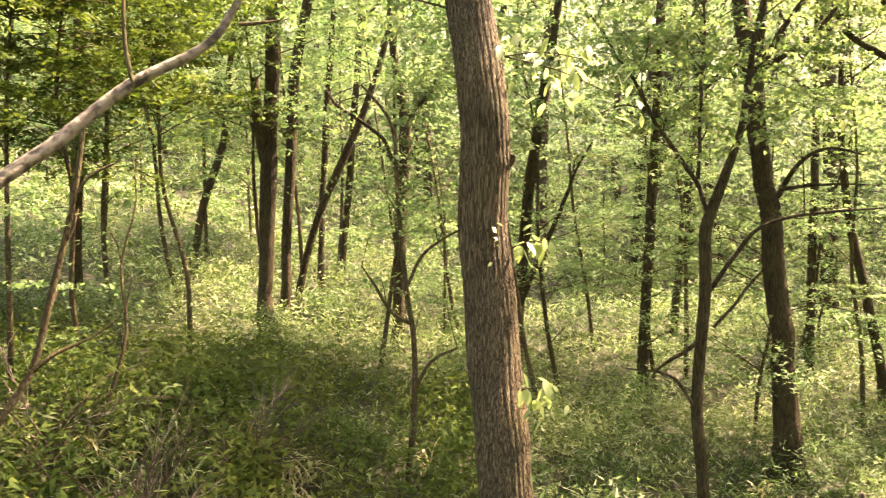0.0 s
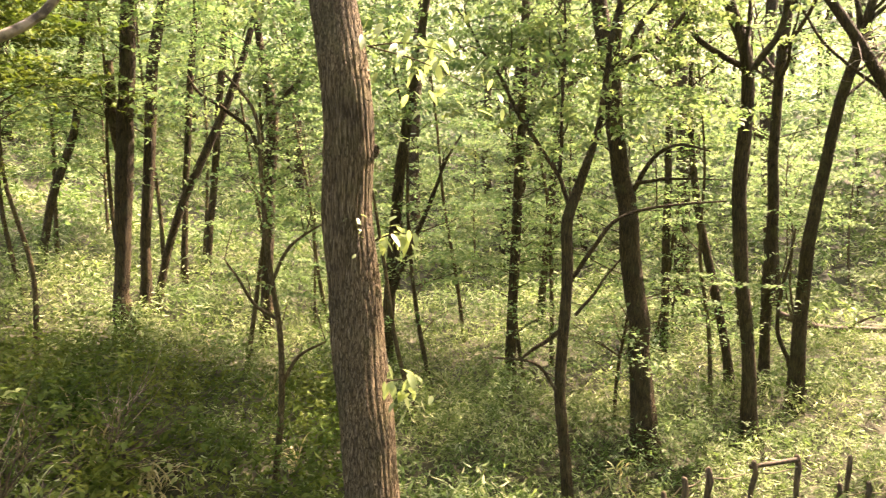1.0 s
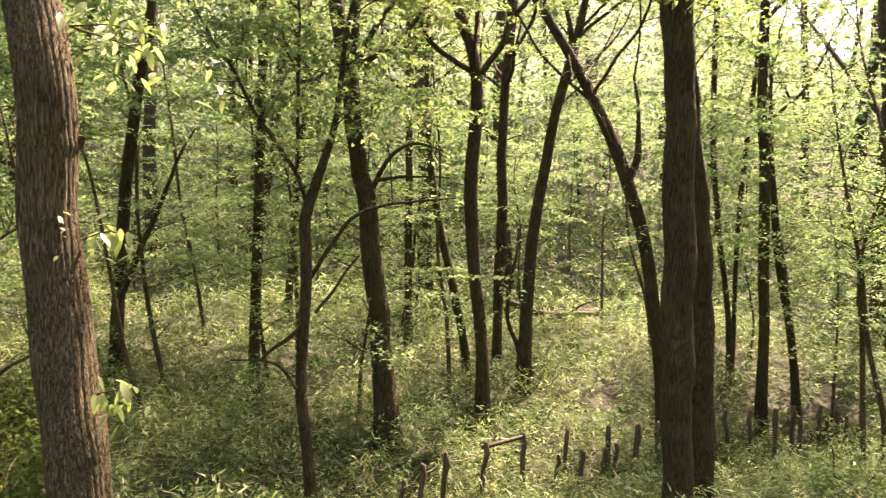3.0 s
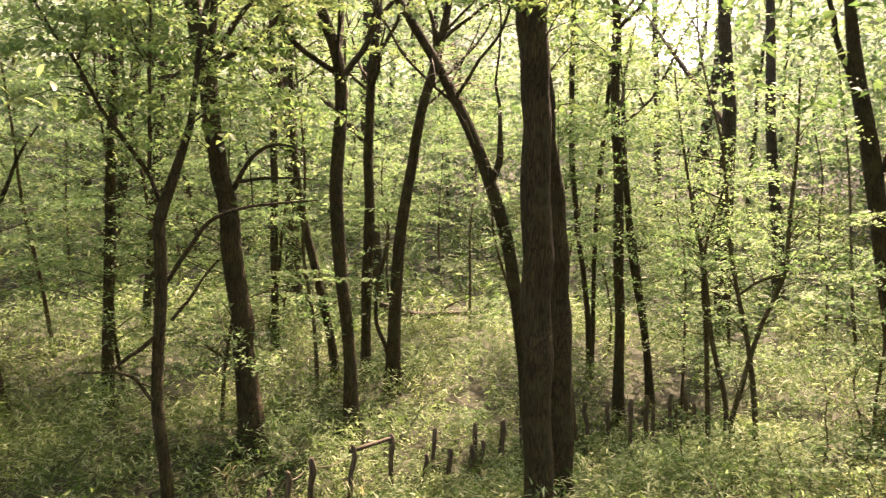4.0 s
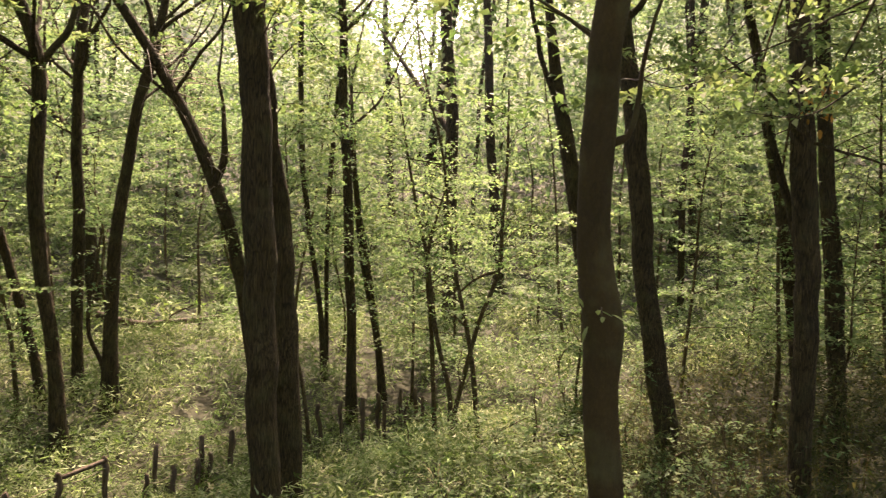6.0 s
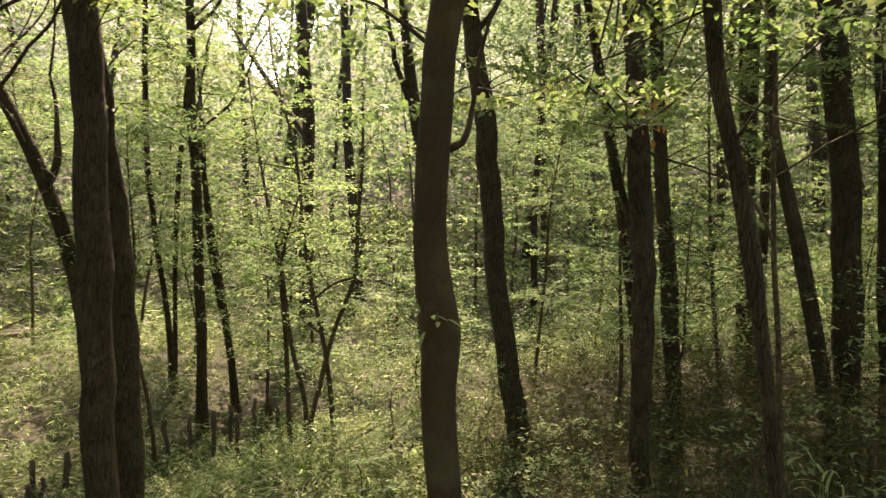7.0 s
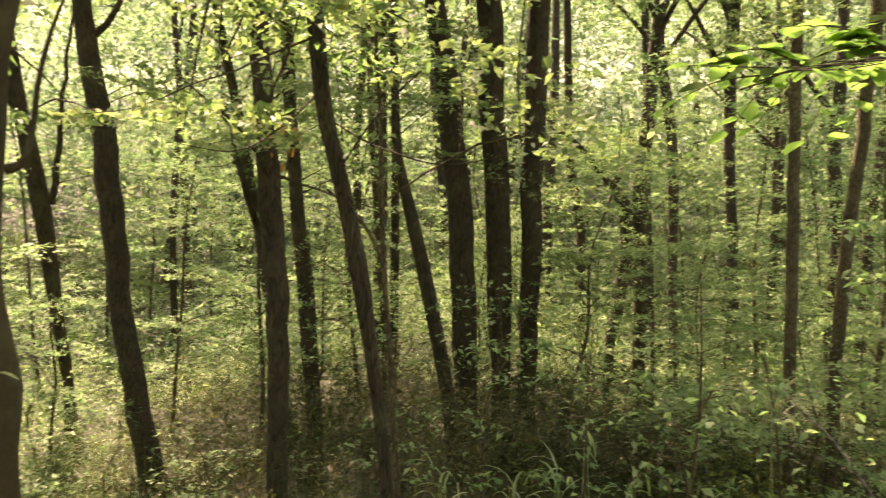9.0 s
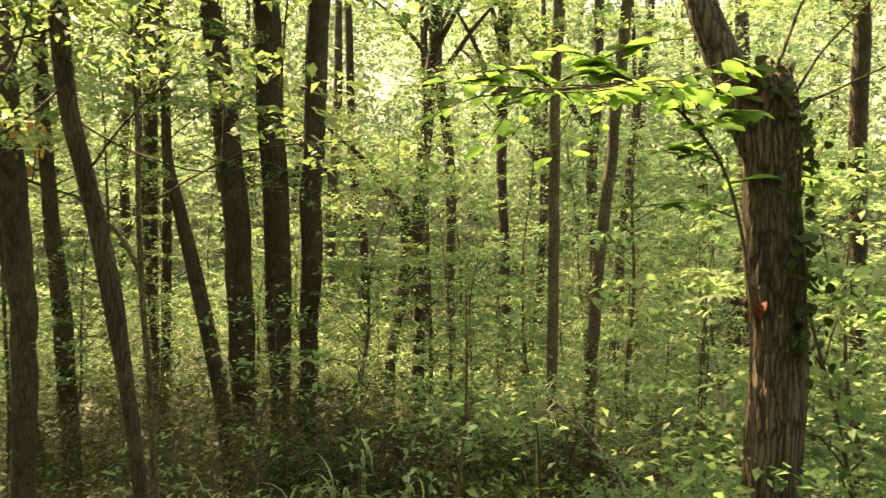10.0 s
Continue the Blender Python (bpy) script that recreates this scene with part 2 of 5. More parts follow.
def crook(path, g, amount):
    """Bend a limb off its smooth line in small uneven kinks."""
    n = len(path)
    kink = g.normal(0, 1, (max(4, n // 4 + 2), 3))
    at = np.linspace(0, len(kink) - 1, n)
    k = np.minimum(at.astype(int), len(kink) - 2)
    w = (at - k)[:, None]
    fade = np.minimum(1, np.arange(n) / 4.0)[:, None]
    out = np.array(path)
    out[:, :3] += (kink[k] * (1 - w) + kink[k + 1] * w) * amount * fade
    return out


def join(pieces):
    vs, fs, k = [], [], 0
    for v, f in pieces:
        vs.append(v)
        fs.append(f + k)
        k += len(v)
    return np.vstack(vs), np.vstack(fs)


def blades(c, along, side, length, width, sag=0.18, simple=False):
    """Pointed leaves, one folded quad (or, far off, one triangle) each, from centres, directions and sizes."""
    n = np.cross(along, side)
    L, Wd = length[:, None], width[:, None]
    if simple:
        v = np.stack([c - along * L * 0.5 + side * Wd * 0.4, c - along * L * 0.3 - side * Wd * 0.6, c + along * L * 0.5], 1).reshape(-1, 3)
        return v, np.arange(len(v)).reshape(-1, 3)
    p0 = c - along * L * 0.5
    p2 = c + along * L * 0.5 - n * L * sag
    m = c - along * L * 0.05
    p1 = m + side * Wd * 0.5 + n * Wd * 0.12
    p3 = m - side * Wd * 0.5 + n * Wd * 0.12
    v = np.stack([p0, p1, p2, p3], 1).reshape(-1, 3)
    return v, np.arange(len(v)).reshape(-1, 4)


def frames_of(n, g, tilt):
    """Random leaf axes: a heading all round, the blade tilted off the level by tilt (radians, spread)."""
    h = g.uniform(0, 2 * np.pi, n)
    dip = g.normal(-0.25, tilt, n)
    roll = g.normal(0, tilt, n)
    along = np.stack([np.cos(h) * np.cos(dip), np.sin(h) * np.cos(dip), np.sin(dip)], 1)
    flat = np.stack([-np.sin(h), np.cos(h), np.zeros(n)], 1)
    up = np.cross(along, flat)
    side = flat * np.cos(roll)[:, None] + up * np.sin(roll)[:, None]
    return along, side


def sprays(centres, radius, per, size, g, flat=0.16, tilt=0.45, simple=False):
    """Leaves gathered in level, fan-like sprays round the given centres."""
    centres = np.asarray(centres, float)
    m = len(centres)
    n = m * per
    c = np.repeat(centres, per, 0)
    rad = np.repeat(np.broadcast_to(radius, m), per) * np.sqrt(g.uniform(0, 1, n))
    # leaves sit along a few twiglets that fan out from each spray's heart
    th = np.repeat(g.uniform(0, 2 * np.pi, m), per) + np.floor(g.uniform(0, 7, n)) * (2 * np.pi / 7) + g.normal(0, 0.12, n)
    lean = np.repeat(g.normal(0, 0.16, (m, 2)), per, 0)
    off = np.stack([np.cos(th) * rad, np.sin(th) * rad], 1)
    # each spray is stretched along its own twig
    hd = np.repeat(g.uniform(0, np.pi, m), per)
    el = np.stack([np.cos(hd), np.sin(hd)], 1)
    off = off + el * (off * el).sum(1)[:, None] * 1.1
    z = (off * lean).sum(1) + g.normal(0, 1, n) * np.repeat(np.broadcast_to(radius, m), per) * flat - rad * 0.12
    c = c + np.column_stack([off, z])
    along, side = frames_of(n, g, tilt)
    s = size * g.uniform(0.6, 1.25, n)
    return blades(c, along, side, s, s * g.uniform(0.45, 0.65, n), simple=simple)


# where the sun falls through gaps in the canopy: floor centre and half widths
GAPS = ((3.0, 5.8, 1.8, 1.3), (5.6, 3.9, 0.8, 0.7), (6.75, -3.1, 0.85, 0.75), (12.2, -4.4, 1.2, 1.0), (14.0, -5.0, 2.5, 2.0), (10.0, -6.0, 1.2, 1.0), (14.0, 1.5, 2.0, 1.5), (16.5, -1.5, 2.5, 2.0), (6.0, -5.8, 0.8, 0.7), (4.2, 7.4, 1.7, 1.3), (-1.4, 9.9, 1.7, 0.9), (-3.4, 8.6, 1.1, 0.9), (-3.4, 10.2, 1.1, 0.9), (8.6, 4.7, 2.4, 2.0), (6.4, 2.6, 1.1, 0.8), (12.0, 5.5, 1.8, 1.4))


# where it reaches the lower boughs: the same, and the height above which the canopy is open
HIGH_GAPS = ((1.0, 7.1, 1.7, 1.2, 5.6), (2.0, 5.9, 1.2, 0.9, 4.5), (2.1, -0.8, 0.85, 0.7, 4.6), (13.7, 2.3, 2.0, 1.6, 6.0), (-0.1, 4.2, 0.8, 0.6, 4.4), (-0.9, 3.8, 0.8, 0.6, 4.4), (-1.7, 3.4, 0.8, 0.6, 4.4), (6.4, 8.7, 2.2, 1.8, 6.5), (9.4, 11.1, 2.5, 2.2, 6.5), (11.4, 7.2, 2.2, 2.0, 6.5))


def open_gaps(c, g):
    """Drop most of the sprays that would stand in a canopy gap, seen along the sun's way."""
    k = (c[:, 2] - 0.5) / to_sun.z
    fx, fy = c[:, 0] - to_sun.x * k, c[:, 1] - to_sun.y * k
    hit = np.zeros(len(c), bool)
    for x, y, a, b in GAPS:
        hit |= ((fx - x) / a) ** 2 + ((fy - y) / b) ** 2 < 1
    high = np.zeros(len(c), bool)
    for x, y, a, b, z in HIGH_GAPS:
        high |= (((fx - x) / a) ** 2 + ((fy - y) / b) ** 2 < 1) & (c[:, 2] > z)
    c, hit = c[~high], hit[~high]
    return c[~(hit & (g.uniform(0, 1, len(c)) < 0.97) & (c[:, 2] > 2.2))]


def twigs_to(centres, stem, g, r=0.004):
    """Thin twigs from the nearest place below on a stem to each spray."""
    out = []
    for c in centres:
        k = np.argmin(np.linalg.norm(stem[:, :3] - (c - np.array([0, 0, 0.25])), axis=1))
        s = stem[k]
        mid = (s[:3] + c) / 2 + np.array([0, 0, 0.08]) + g.normal(0, 0.05, 3)
        out.append(tube(spline([(*s[:3], min(s[3] * 0.5, r * 2.6)), (*mid, r * 1.6), (*c, r * 0.6)], 0.3), 3))
    return out


# ---- ground ----
def build_ground():
    n = 150
    s = np.linspace(-1, 1, n)
    axis = np.sign(s) * (np.abs(s) * 14 + np.abs(s) ** 6 * 900)
    x, y = np.meshgrid(axis + 3, axis + 4)
    z = ground_z(x, y)
    near = np.hypot(x - 3, y - 4) < 30
    z = np.minimum(z, 7 + 0 * z)
    bumps = np.array([noise.fractal((a * 0.7, b * 0.7, 0), 1.0, 2.0, 4) for a, b in zip(x.ravel(), y.ravel())]).reshape(x.shape)
    z = z + bumps * 0.07 * near - 0.02
    v = np.stack([x, y, z], -1).reshape(-1, 3)
    i, j = np.meshgrid(np.arange(n - 1), np.arange(n - 1), indexing="ij")
    f = np.stack([i * n + j, i * n + j + 1, (i + 1) * n + j + 1, (i + 1) * n + j], -1).reshape(-1, 4)
    tagged(part_np("ground", v, f, SOIL, smooth=True), "brown leaf-litter soil of a sloping wood floor", "ground", kind="structure")


build_ground()

# ---- trees ----
TREE_STEMS = []
KNOT = (0.39, 4.53, 3.19)
count = 0


def tree(stem, label, kind="oak", top=9.0, crown=1.0, limbs=(), cat="tree"):
    """A tree: trunk through the given (x, y, z, radius) places, its limbs, and a crown of leaf sprays."""
    global count
    count += 1
    g = np.random.default_rng(100 + count)
    stem = [tuple(s) for s in stem]
    x0, y0, z0, r0 = stem[0]
    gz = float(ground_z(x0, y0))
    low = np.array(stem[0]); nxt = np.array(stem[1])
    if cat == "tree" and z0 > gz + 0.05:
        slope = (nxt[:2] - low[:2]) / max(0.3, nxt[2] - low[2]) * 0.6
        k = z0 - gz
        bx, by = x0 - slope[0] * k, y0 - slope[1] * k
        gz = float(ground_z(bx, by))
        if k > 0.5:
            stem = [(bx, by, gz - 0.15, r0 * 1.45), (x0 - slope[0] * (k - 0.3), y0 - slope[1] * (k - 0.3), gz + 0.3, r0 * 1.12)] + stem
        else:
            stem = [(bx, by, gz - 0.15, r0 * 1.3)] + stem
    a, b = np.array(stem[-2]), np.array(stem[-1])
    if top > b[2]:
        d = (b - a) / max(0.3, b[2] - a[2])
        k = top - b[2]
        for u in (0.35, 0.7, 1.0):
            stem.append((b[0] + d[0] * k * u * 0.7 + g.normal(0, 0.06), b[1] + d[1] * k * u * 0.7 + g.normal(0, 0.06), b[2] + k * u, b[3] * (1 - 0.8 * u)))
    home = new("tree" if cat == "tree" else "dead_branch")
    base = Vector(stem[0][:3])
    home.location = base
    tagged(home, label, cat)
    off = np.array(base)
    mat = {"main": BARK_MAIN, "smooth": BARK_SMOOTH, "snag": BARK_SNAG, "pale": BARK_PALE, "dark": BARK_OAK}.get(kind, BARK_PALE if r0 < 0.05 else BARK_OAK)
    near = math.hypot(x0, y0) < 9.6
    if kind == "main":
        path = spline(stem, 0.024)
        path[:, 3] *= 1 + 0.06 * np.exp(-((path[:, 2] - KNOT[2]) / 0.03) ** 2)
        v, f = tube(path, 150, 0.035, 0.011, count)
    elif kind == "snag":
        x1, y1, z1, r1 = stem[-1]
        stem += [(x1 + 0.01, y1, z1 + 0.05, r1 * 0.85), (x1 - 0.02, y1, z1 + 0.08, r1 * 0.3), (x1 - 0.02, y1, z1 + 0.085, 0.004)]
        path = spline(stem, 0.03)
        v, f = tube(path, 60, 0.09, 0.012, count)
    else:
        path = crook(spline(stem, 0.07 if near else 0.14), np.random.default_rng(900 + count), 0 if kind == "smooth" else min(0.02, 0.1 * r0))
        v, f = tube(path, 24 if near else 12, 0.06, 0.0 if kind == "smooth" else r0 * 0.035, count)
    part_np("trunk", v - off, f, mat, home, smooth=True)
    all_stems = [path]
    for rows in limbs:
        p = spline(rows, 0.06)
        if rows[-1][2] > 3.5 and crown and rows[-1][3] > 0.015:
            e, q = np.array(rows[-1]), np.array(rows[-2])
            d = (e - q)[:3]
            d /= np.linalg.norm(d)
            ext = [tuple(e), (*(e[:3] + d * 0.7 + g.normal(0, 0.1, 3)), e[3] * 0.7), (*(e[:3] + d * 1.4 + (0, 0, 0.25)), e[3] * 0.4)]
            p = np.vstack([p, spline(ext, 0.1)[1:]])
        thick = rows[0][3]
        p = crook(p, g, 0.006 + 0.09 * thick if thick < 0.06 else 0.006)
        p[:, 3] *= 0.9
        all_stems.append(p)
        v, f = tube(p, 44, 0.12, 0.011, count) if thick > 0.06 and kind == "snag" else tube(p, 10, 0.12, 0.0, count)
        part_np("limb", v - off, f, mat, home, smooth=True)
        if kind == "oak" and near:
            fine = []
            for k in range(max(2, len(p) // 6)):
                s = p[g.integers(len(p) // 4, len(p))]
                d = g.normal(0, 1, 3) * (1, 1, 0.5) + (0, 0, 0.3)
                d = d / np.linalg.norm(d) * g.uniform(0.15, 0.4)
                fine.append(tube([(*s[:3], 0.005), (*(s[:3] + d * 0.5 + g.normal(0, 0.03, 3)), 0.004), (*(s[:3] + d), 0.002)], 4))
            v, f = join(fine)
            tagged(part_np("twig_spray", v - off, f, mat, home), kind="stuff")
    # crooked bare forks where the trunk nears its crown
    if crown and top > 7 and kind == "oak" and x0 > 1.5 and y0 > 6 and r0 > 0.06:
        q = np.random.default_rng(950 + count)
        for k in range(4):
            s = path[np.argmin(np.abs(path[:, 2] - q.uniform(3.7, 5.6)))]
            h = q.uniform(0, 6.28)
            L = q.uniform(0.8, 1.9)
            r = s[3] * q.uniform(0.3, 0.5)
            rows = [(*s[:3], r), (s[0] + math.cos(h) * L * 0.4, s[1] + math.sin(h) * L * 0.4, s[2] + L * 0.35, r * 0.75), (s[0] + math.cos(h) * L * 0.7, s[1] + math.sin(h) * L * 0.7, s[2] + L * 0.85, r * 0.45), (s[0] + math.cos(h) * L, s[1] + math.sin(h) * L, s[2] + L * 1.2, r * 0.15)]
            p = crook(spline(rows, 0.09), q, 0.025)
            pieces = [tube(p, 8, 0.08, 0.0, count + k)]
            for j in range(4):
                a = p[q.integers(len(p) // 4, len(p) - 1)]
                d = q.normal(0, 1, 3) * (1, 1, 0.6) + (0, 0, 0.4)
                d = d / np.linalg.norm(d) * q.uniform(0.3, 0.8)
                pieces.append(tube(crook(spline([(*a[:3], a[3] * 0.5), (*(a[:3] + d * 0.5), a[3] * 0.35), (*(a[:3] + d), 0.002)], 0.08), q, 0.015), 5))
            v, f = join(pieces)
            part_np("limb", v - off, f, mat, home, smooth=True)
    if "strongly leaning" in label:
        q = np.random.default_rng(977)
        dry = []
        for k in range(70):
            s = path[np.argmin(np.abs(path[:, 2] - q.uniform(3.0, 4.7)))]
            d = q.normal(0, 1, 3) * (0.9, 0.9, 0.6) + (0.25, -0.35, 0.1)
            d = d / np.linalg.norm(d) * q.uniform(0.35, 0.95)
            dry.append(tube(crook(spline([(*s[:3], 0.006), (*(s[:3] + d * 0.5), 0.0045), (*(s[:3] + d - (0, 0, 0.12)), 0.0015)], 0.07), q, 0.015), 4))
        v, f = join(dry)
        tagged(part_np("twig_spray", v - off, f, DEAD_WOOD, home, "brush of pale dry twigs"), kind="stuff")
    # upper limbs above the view, then sprays
    if crown:
        for k in range(3 if top > 7 else 1):
            s = path[int(len(path) * g.uniform(0.6, 0.92))]
            h = g.uniform(0, 6.28)
            L = g.uniform(1.0, 2.2)
            rows = [(*s[:3], s[3] * 0.55), (s[0] + math.cos(h) * L * 0.5, s[1] + math.sin(h) * L * 0.5, s[2] + L * 0.55, s[3] * 0.35), (s[0] + math.cos(h) * L, s[1] + math.sin(h) * L, s[2] + L * 0.9, s[3] * 0.12)]
            p = spline(rows, 0.15)
            all_stems.append(p)
            v, f = tube(p, 8, 0.08, 0.0, count + k)
            part_np("limb", v - off, f, mat, home, smooth=True)
        leaves = []
        stems = np.vstack(all_stems)
        high = stems[stems[:, 2] > 3.4]
        n = int(24 * crown) if len(high) else 0
        if n:
            s = high[g.integers(0, len(high), n)]
            h = g.uniform(0, 6.28, n)
            q = g.uniform(0.25, 1.25, n)
            c = s[:, :3] + np.stack([np.cos(h) * q, np.sin(h) * q, g.uniform(0.0, 0.45, n)], 1)
            c = open_gaps(c, g)
            n = len(c)
        if n:
            leaves.append(sprays(c, g.uniform(0.28, 0.55, n), 220 if near else 340, (0.06 if math.hypot(x0, y0) < 6.5 else 0.07) if near else 0.062, g, 0.05, 0.36, not near))
            v, f = join(twigs_to(c, stems, g))
            tagged(part_np("twig_spray", v - off, f, mat, home), kind="stuff")
        if top > 7:
            # unseen upper crown, thickened where its shadow should darken the floor
            lx, ly = path[-1][0] - 5.1, path[-1][1] - 2.7
            m = int((58 if -4 < lx < 1.8 and ly < 6.5 else 92 if lx > 2.2 and -4.2 < ly < 0.5 else 42 if lx > 2.8 and -2.2 < ly < 2 else 26 if 6 < lx < 9 and 6.2 < ly < 11.5 else 20 if lx > 4 and ly < 2 else 6) * min(crown, 1.5))
            tip = path[-1]
            c = np.stack([tip[0] + g.normal(0, 1.3, m), tip[1] + g.normal(0, 1.3, m), g.uniform(7.0, top + 1.5, m)], 1)
            c = open_gaps(c, g)
            if len(c):
                leaves.append(sprays(c, g.uniform(0.4, 0.7, len(c)), 24, 0.16, g, simple=not near))
        if leaves:
            v, f = join(leaves)
            tagged(part_np("crown", v - off, f, LEAF_OAK, home, "yellow-green translucent spring leaves"), kind="stuff")
    TREE_STEMS.append((home, path))
    return home


def sapling(rows, label, crown=0.5, limbs=()):
    """A thin crooked understorey stem with level sprays of leaves."""
    global count
    count += 1
    g = np.random.default_rng(400 + count)
    rows = [tuple(r) for r in rows]
    x0, y0, z0, r0 = rows[0]
    gz = float(ground_z(x0, y0))
    if z0 > gz:
        rows = [(x0 + 0.03, y0, gz - 0.05, r0 * 1.1)] + rows
    home = new("sapling")
    home.location = rows[0][:3]
    off = np.array(rows[0][:3])
    tagged(home, label, "sapling")
    path = spline(rows, 0.08)
    v, f = tube(path, 9, 0.06, 0.0, count)
    part_np("trunk", v - off, f, BARK_PALE, home, smooth=True)
    stems = [path]
    for r in limbs:
        p = spline(r, 0.07)
        stems.append(p)
        v, f = tube(p, 7, 0.06, 0.0, count)
        part_np("limb", v - off, f, BARK_PALE, home, smooth=True)
    stems = np.vstack(stems)
    high = stems[stems[:, 2] > max(2.0, rows[0][2] + 1.2)]
    n = int(34 * crown)
    if n and len(high):
        s = high[g.integers(0, len(high), n)]
        h, q = g.uniform(0, 6.28, n), g.uniform(0.1, 0.8, n)
        c = s[:, :3] + np.stack([np.cos(h) * q, np.sin(h) * q, g.uniform(-0.05, 0.3, n)], 1)
        v, f = sprays(c, g.uniform(0.18, 0.4, n), 90, 0.05, g, 0.06, 0.35)
        tagged(part_np("crown", v - off, f, LEAF_UNDER, home, "light green layered leaves"), kind="stuff")
        v, f = join(twigs_to(c, stems, g, 0.003))
        tagged(part_np("twig_spray", v - off, f, BARK_PALE, home), kind="stuff")
    return home


tree([(0.36, 4.28, 1.29, 0.151), (0.29, 4.49, 2.16, 0.152), (0.24, 4.59, 2.82, 0.143), (0.24, 4.59, 3.48, 0.139), (0.15, 4.75, 4.16, 0.135)], "large oak with brown deeply furrowed bark and leafy sprouts", kind="main", top=11)
tree([(-2.13, 9.26, 1.41, 0.098), (-2.07, 9.27, 3.3, 0.1), (-2.01, 9.28, 4.29, 0.087), (-1.97, 9.29, 5.27, 0.083)], "tall oak with dark furrowed bark rising from dwarf bamboo")
tree([(-2.12, 9.36, 3.3, 0.047), (-2.17, 9.35, 3.57, 0.054), (-2.24, 9.34, 4.37, 0.054)], "short dead side stem beside a grey oak", crown=0, top=0, cat="branch")
tree([(-2.19, 10.78, 1.62, 0.079), (-2.11, 10.79, 3.35, 0.078), (-2.05, 10.81, 4.5, 0.077), (-1.85, 10.84, 5.65, 0.069)], "slender oak with pale sunlit bark on a grassy slope")
tree([(-2.06, 11.01, 1.51, 0.06), (-1.8, 11.05, 2.56, 0.056), (-1.48, 11.1, 3.36, 0.056), (-1.19, 11.14, 4, 0.052)], "thin grey tree leaning over the grassy slope")
tree([(-2.02, 12.84, 1.74, 0.061), (-1.9, 12.86, 4.33, 0.055), (-1.76, 12.88, 6.15, 0.046)], "thin straight tree on the grassy slope")
tree([(-1.84, 13.88, 1.23, 0.061), (-1.63, 13.91, 3.65, 0.06), (-1.43, 13.93, 6.41, 0.05)], "thin straight tree on the grassy slope")
tree([(-0.61, 10.48, 1.35, 0.084), (-0.55, 10.49, 2.96, 0.084), (-0.51, 10.49, 4.01, 0.075), (-0.63, 10.48, 4.61, 0.053), (-0.7, 10.48, 5.56, 0.045)], "dark forked oak on the grassy slope", limbs=[[(-0.49, 10.39, 3.97, 0.052), (-0.22, 10.4, 4.3, 0.041), (0.04, 10.4, 4.67, 0.03), (0.23, 10.4, 5.11, 0.019)], [(-0.62, 10.38, 3.33, 0.034), (-0.84, 10.37, 3.78, 0.03), (-1.11, 10.34, 3.98, 0.026), (-1.36, 10.31, 4.14, 0.022), (-1.54, 10.28, 4.36, 0.015)]])
tree([(0.96, 9.95, 1.21, 0.08), (1.05, 9.94, 2.6, 0.072), (1.22, 9.93, 4.03, 0.064), (1.42, 9.9, 5.21, 0.049)], "dark oak with a low side limb in dwarf bamboo", limbs=[[(0.95, 9.85, 1.56, 0.058), (1.08, 9.84, 1.89, 0.047), (1.24, 9.82, 2.25, 0.039), (1.46, 9.79, 2.75, 0.032), (1.63, 9.76, 3.24, 0.021), (1.86, 9.72, 3.66, 0.011)]])
tree([(2.65, 10.16, 0.95, 0.075), (2.7, 10.15, 2.59, 0.066), (2.73, 10.14, 3.54, 0.059), (2.77, 10.13, 5.48, 0.05)], "tall oak with dark furrowed bark rising from dwarf bamboo")
tree([(4.03, 13.41, 0.89, 0.079), (4.21, 13.35, 3.43, 0.077), (4.29, 13.33, 4.38, 0.067)], "thin dark tree deeper in the wood")
tree([(2.44, 7.07, -0.07, 0.066), (2.36, 7.1, 0.96, 0.055), (2.4, 7.09, 2.06, 0.054), (2.41, 7.08, 2.71, 0.054), (2.53, 7.04, 3.14, 0.043), (2.63, 7.01, 3.46, 0.032)], "slender pale-barked young tree with forked crooked stem", top=6.5, crown=2.0, limbs=[[(2.41, 7.08, 2.82, 0.024), (2.29, 7.12, 3.13, 0.024), (2.02, 7.2, 3.55, 0.021), (1.79, 7.25, 3.97, 0.018), (1.56, 7.3, 4.37, 0.013), (1.35, 7.34, 4.67, 0.01)], [(2.32, 7.11, 3.14, 0.021), (2.33, 7.11, 3.66, 0.019), (2.33, 7.11, 4.19, 0.016), (2.34, 7.1, 4.7, 0.011)], [(2.43, 7.08, 2.11, 0.024), (2.62, 7.01, 2.44, 0.024), (2.79, 6.95, 2.69, 0.021), (3.04, 6.85, 2.81, 0.016), (3.33, 6.72, 2.86, 0.013), (3.7, 6.53, 2.89, 0.008)], [(2.51, 7.16, 1.77, 0.019), (2.71, 7.09, 2.05, 0.016), (2.89, 7.02, 2.33, 0.011)], [(2.33, 7, 1.67, 0.024), (2.14, 7.06, 1.5, 0.021), (1.96, 7.11, 1.37, 0.013)], [(2.28, 7.02, 1.09, 0.019), (2.12, 7.06, 1.31, 0.016), (1.7, 7.17, 1.38, 0.008)]])
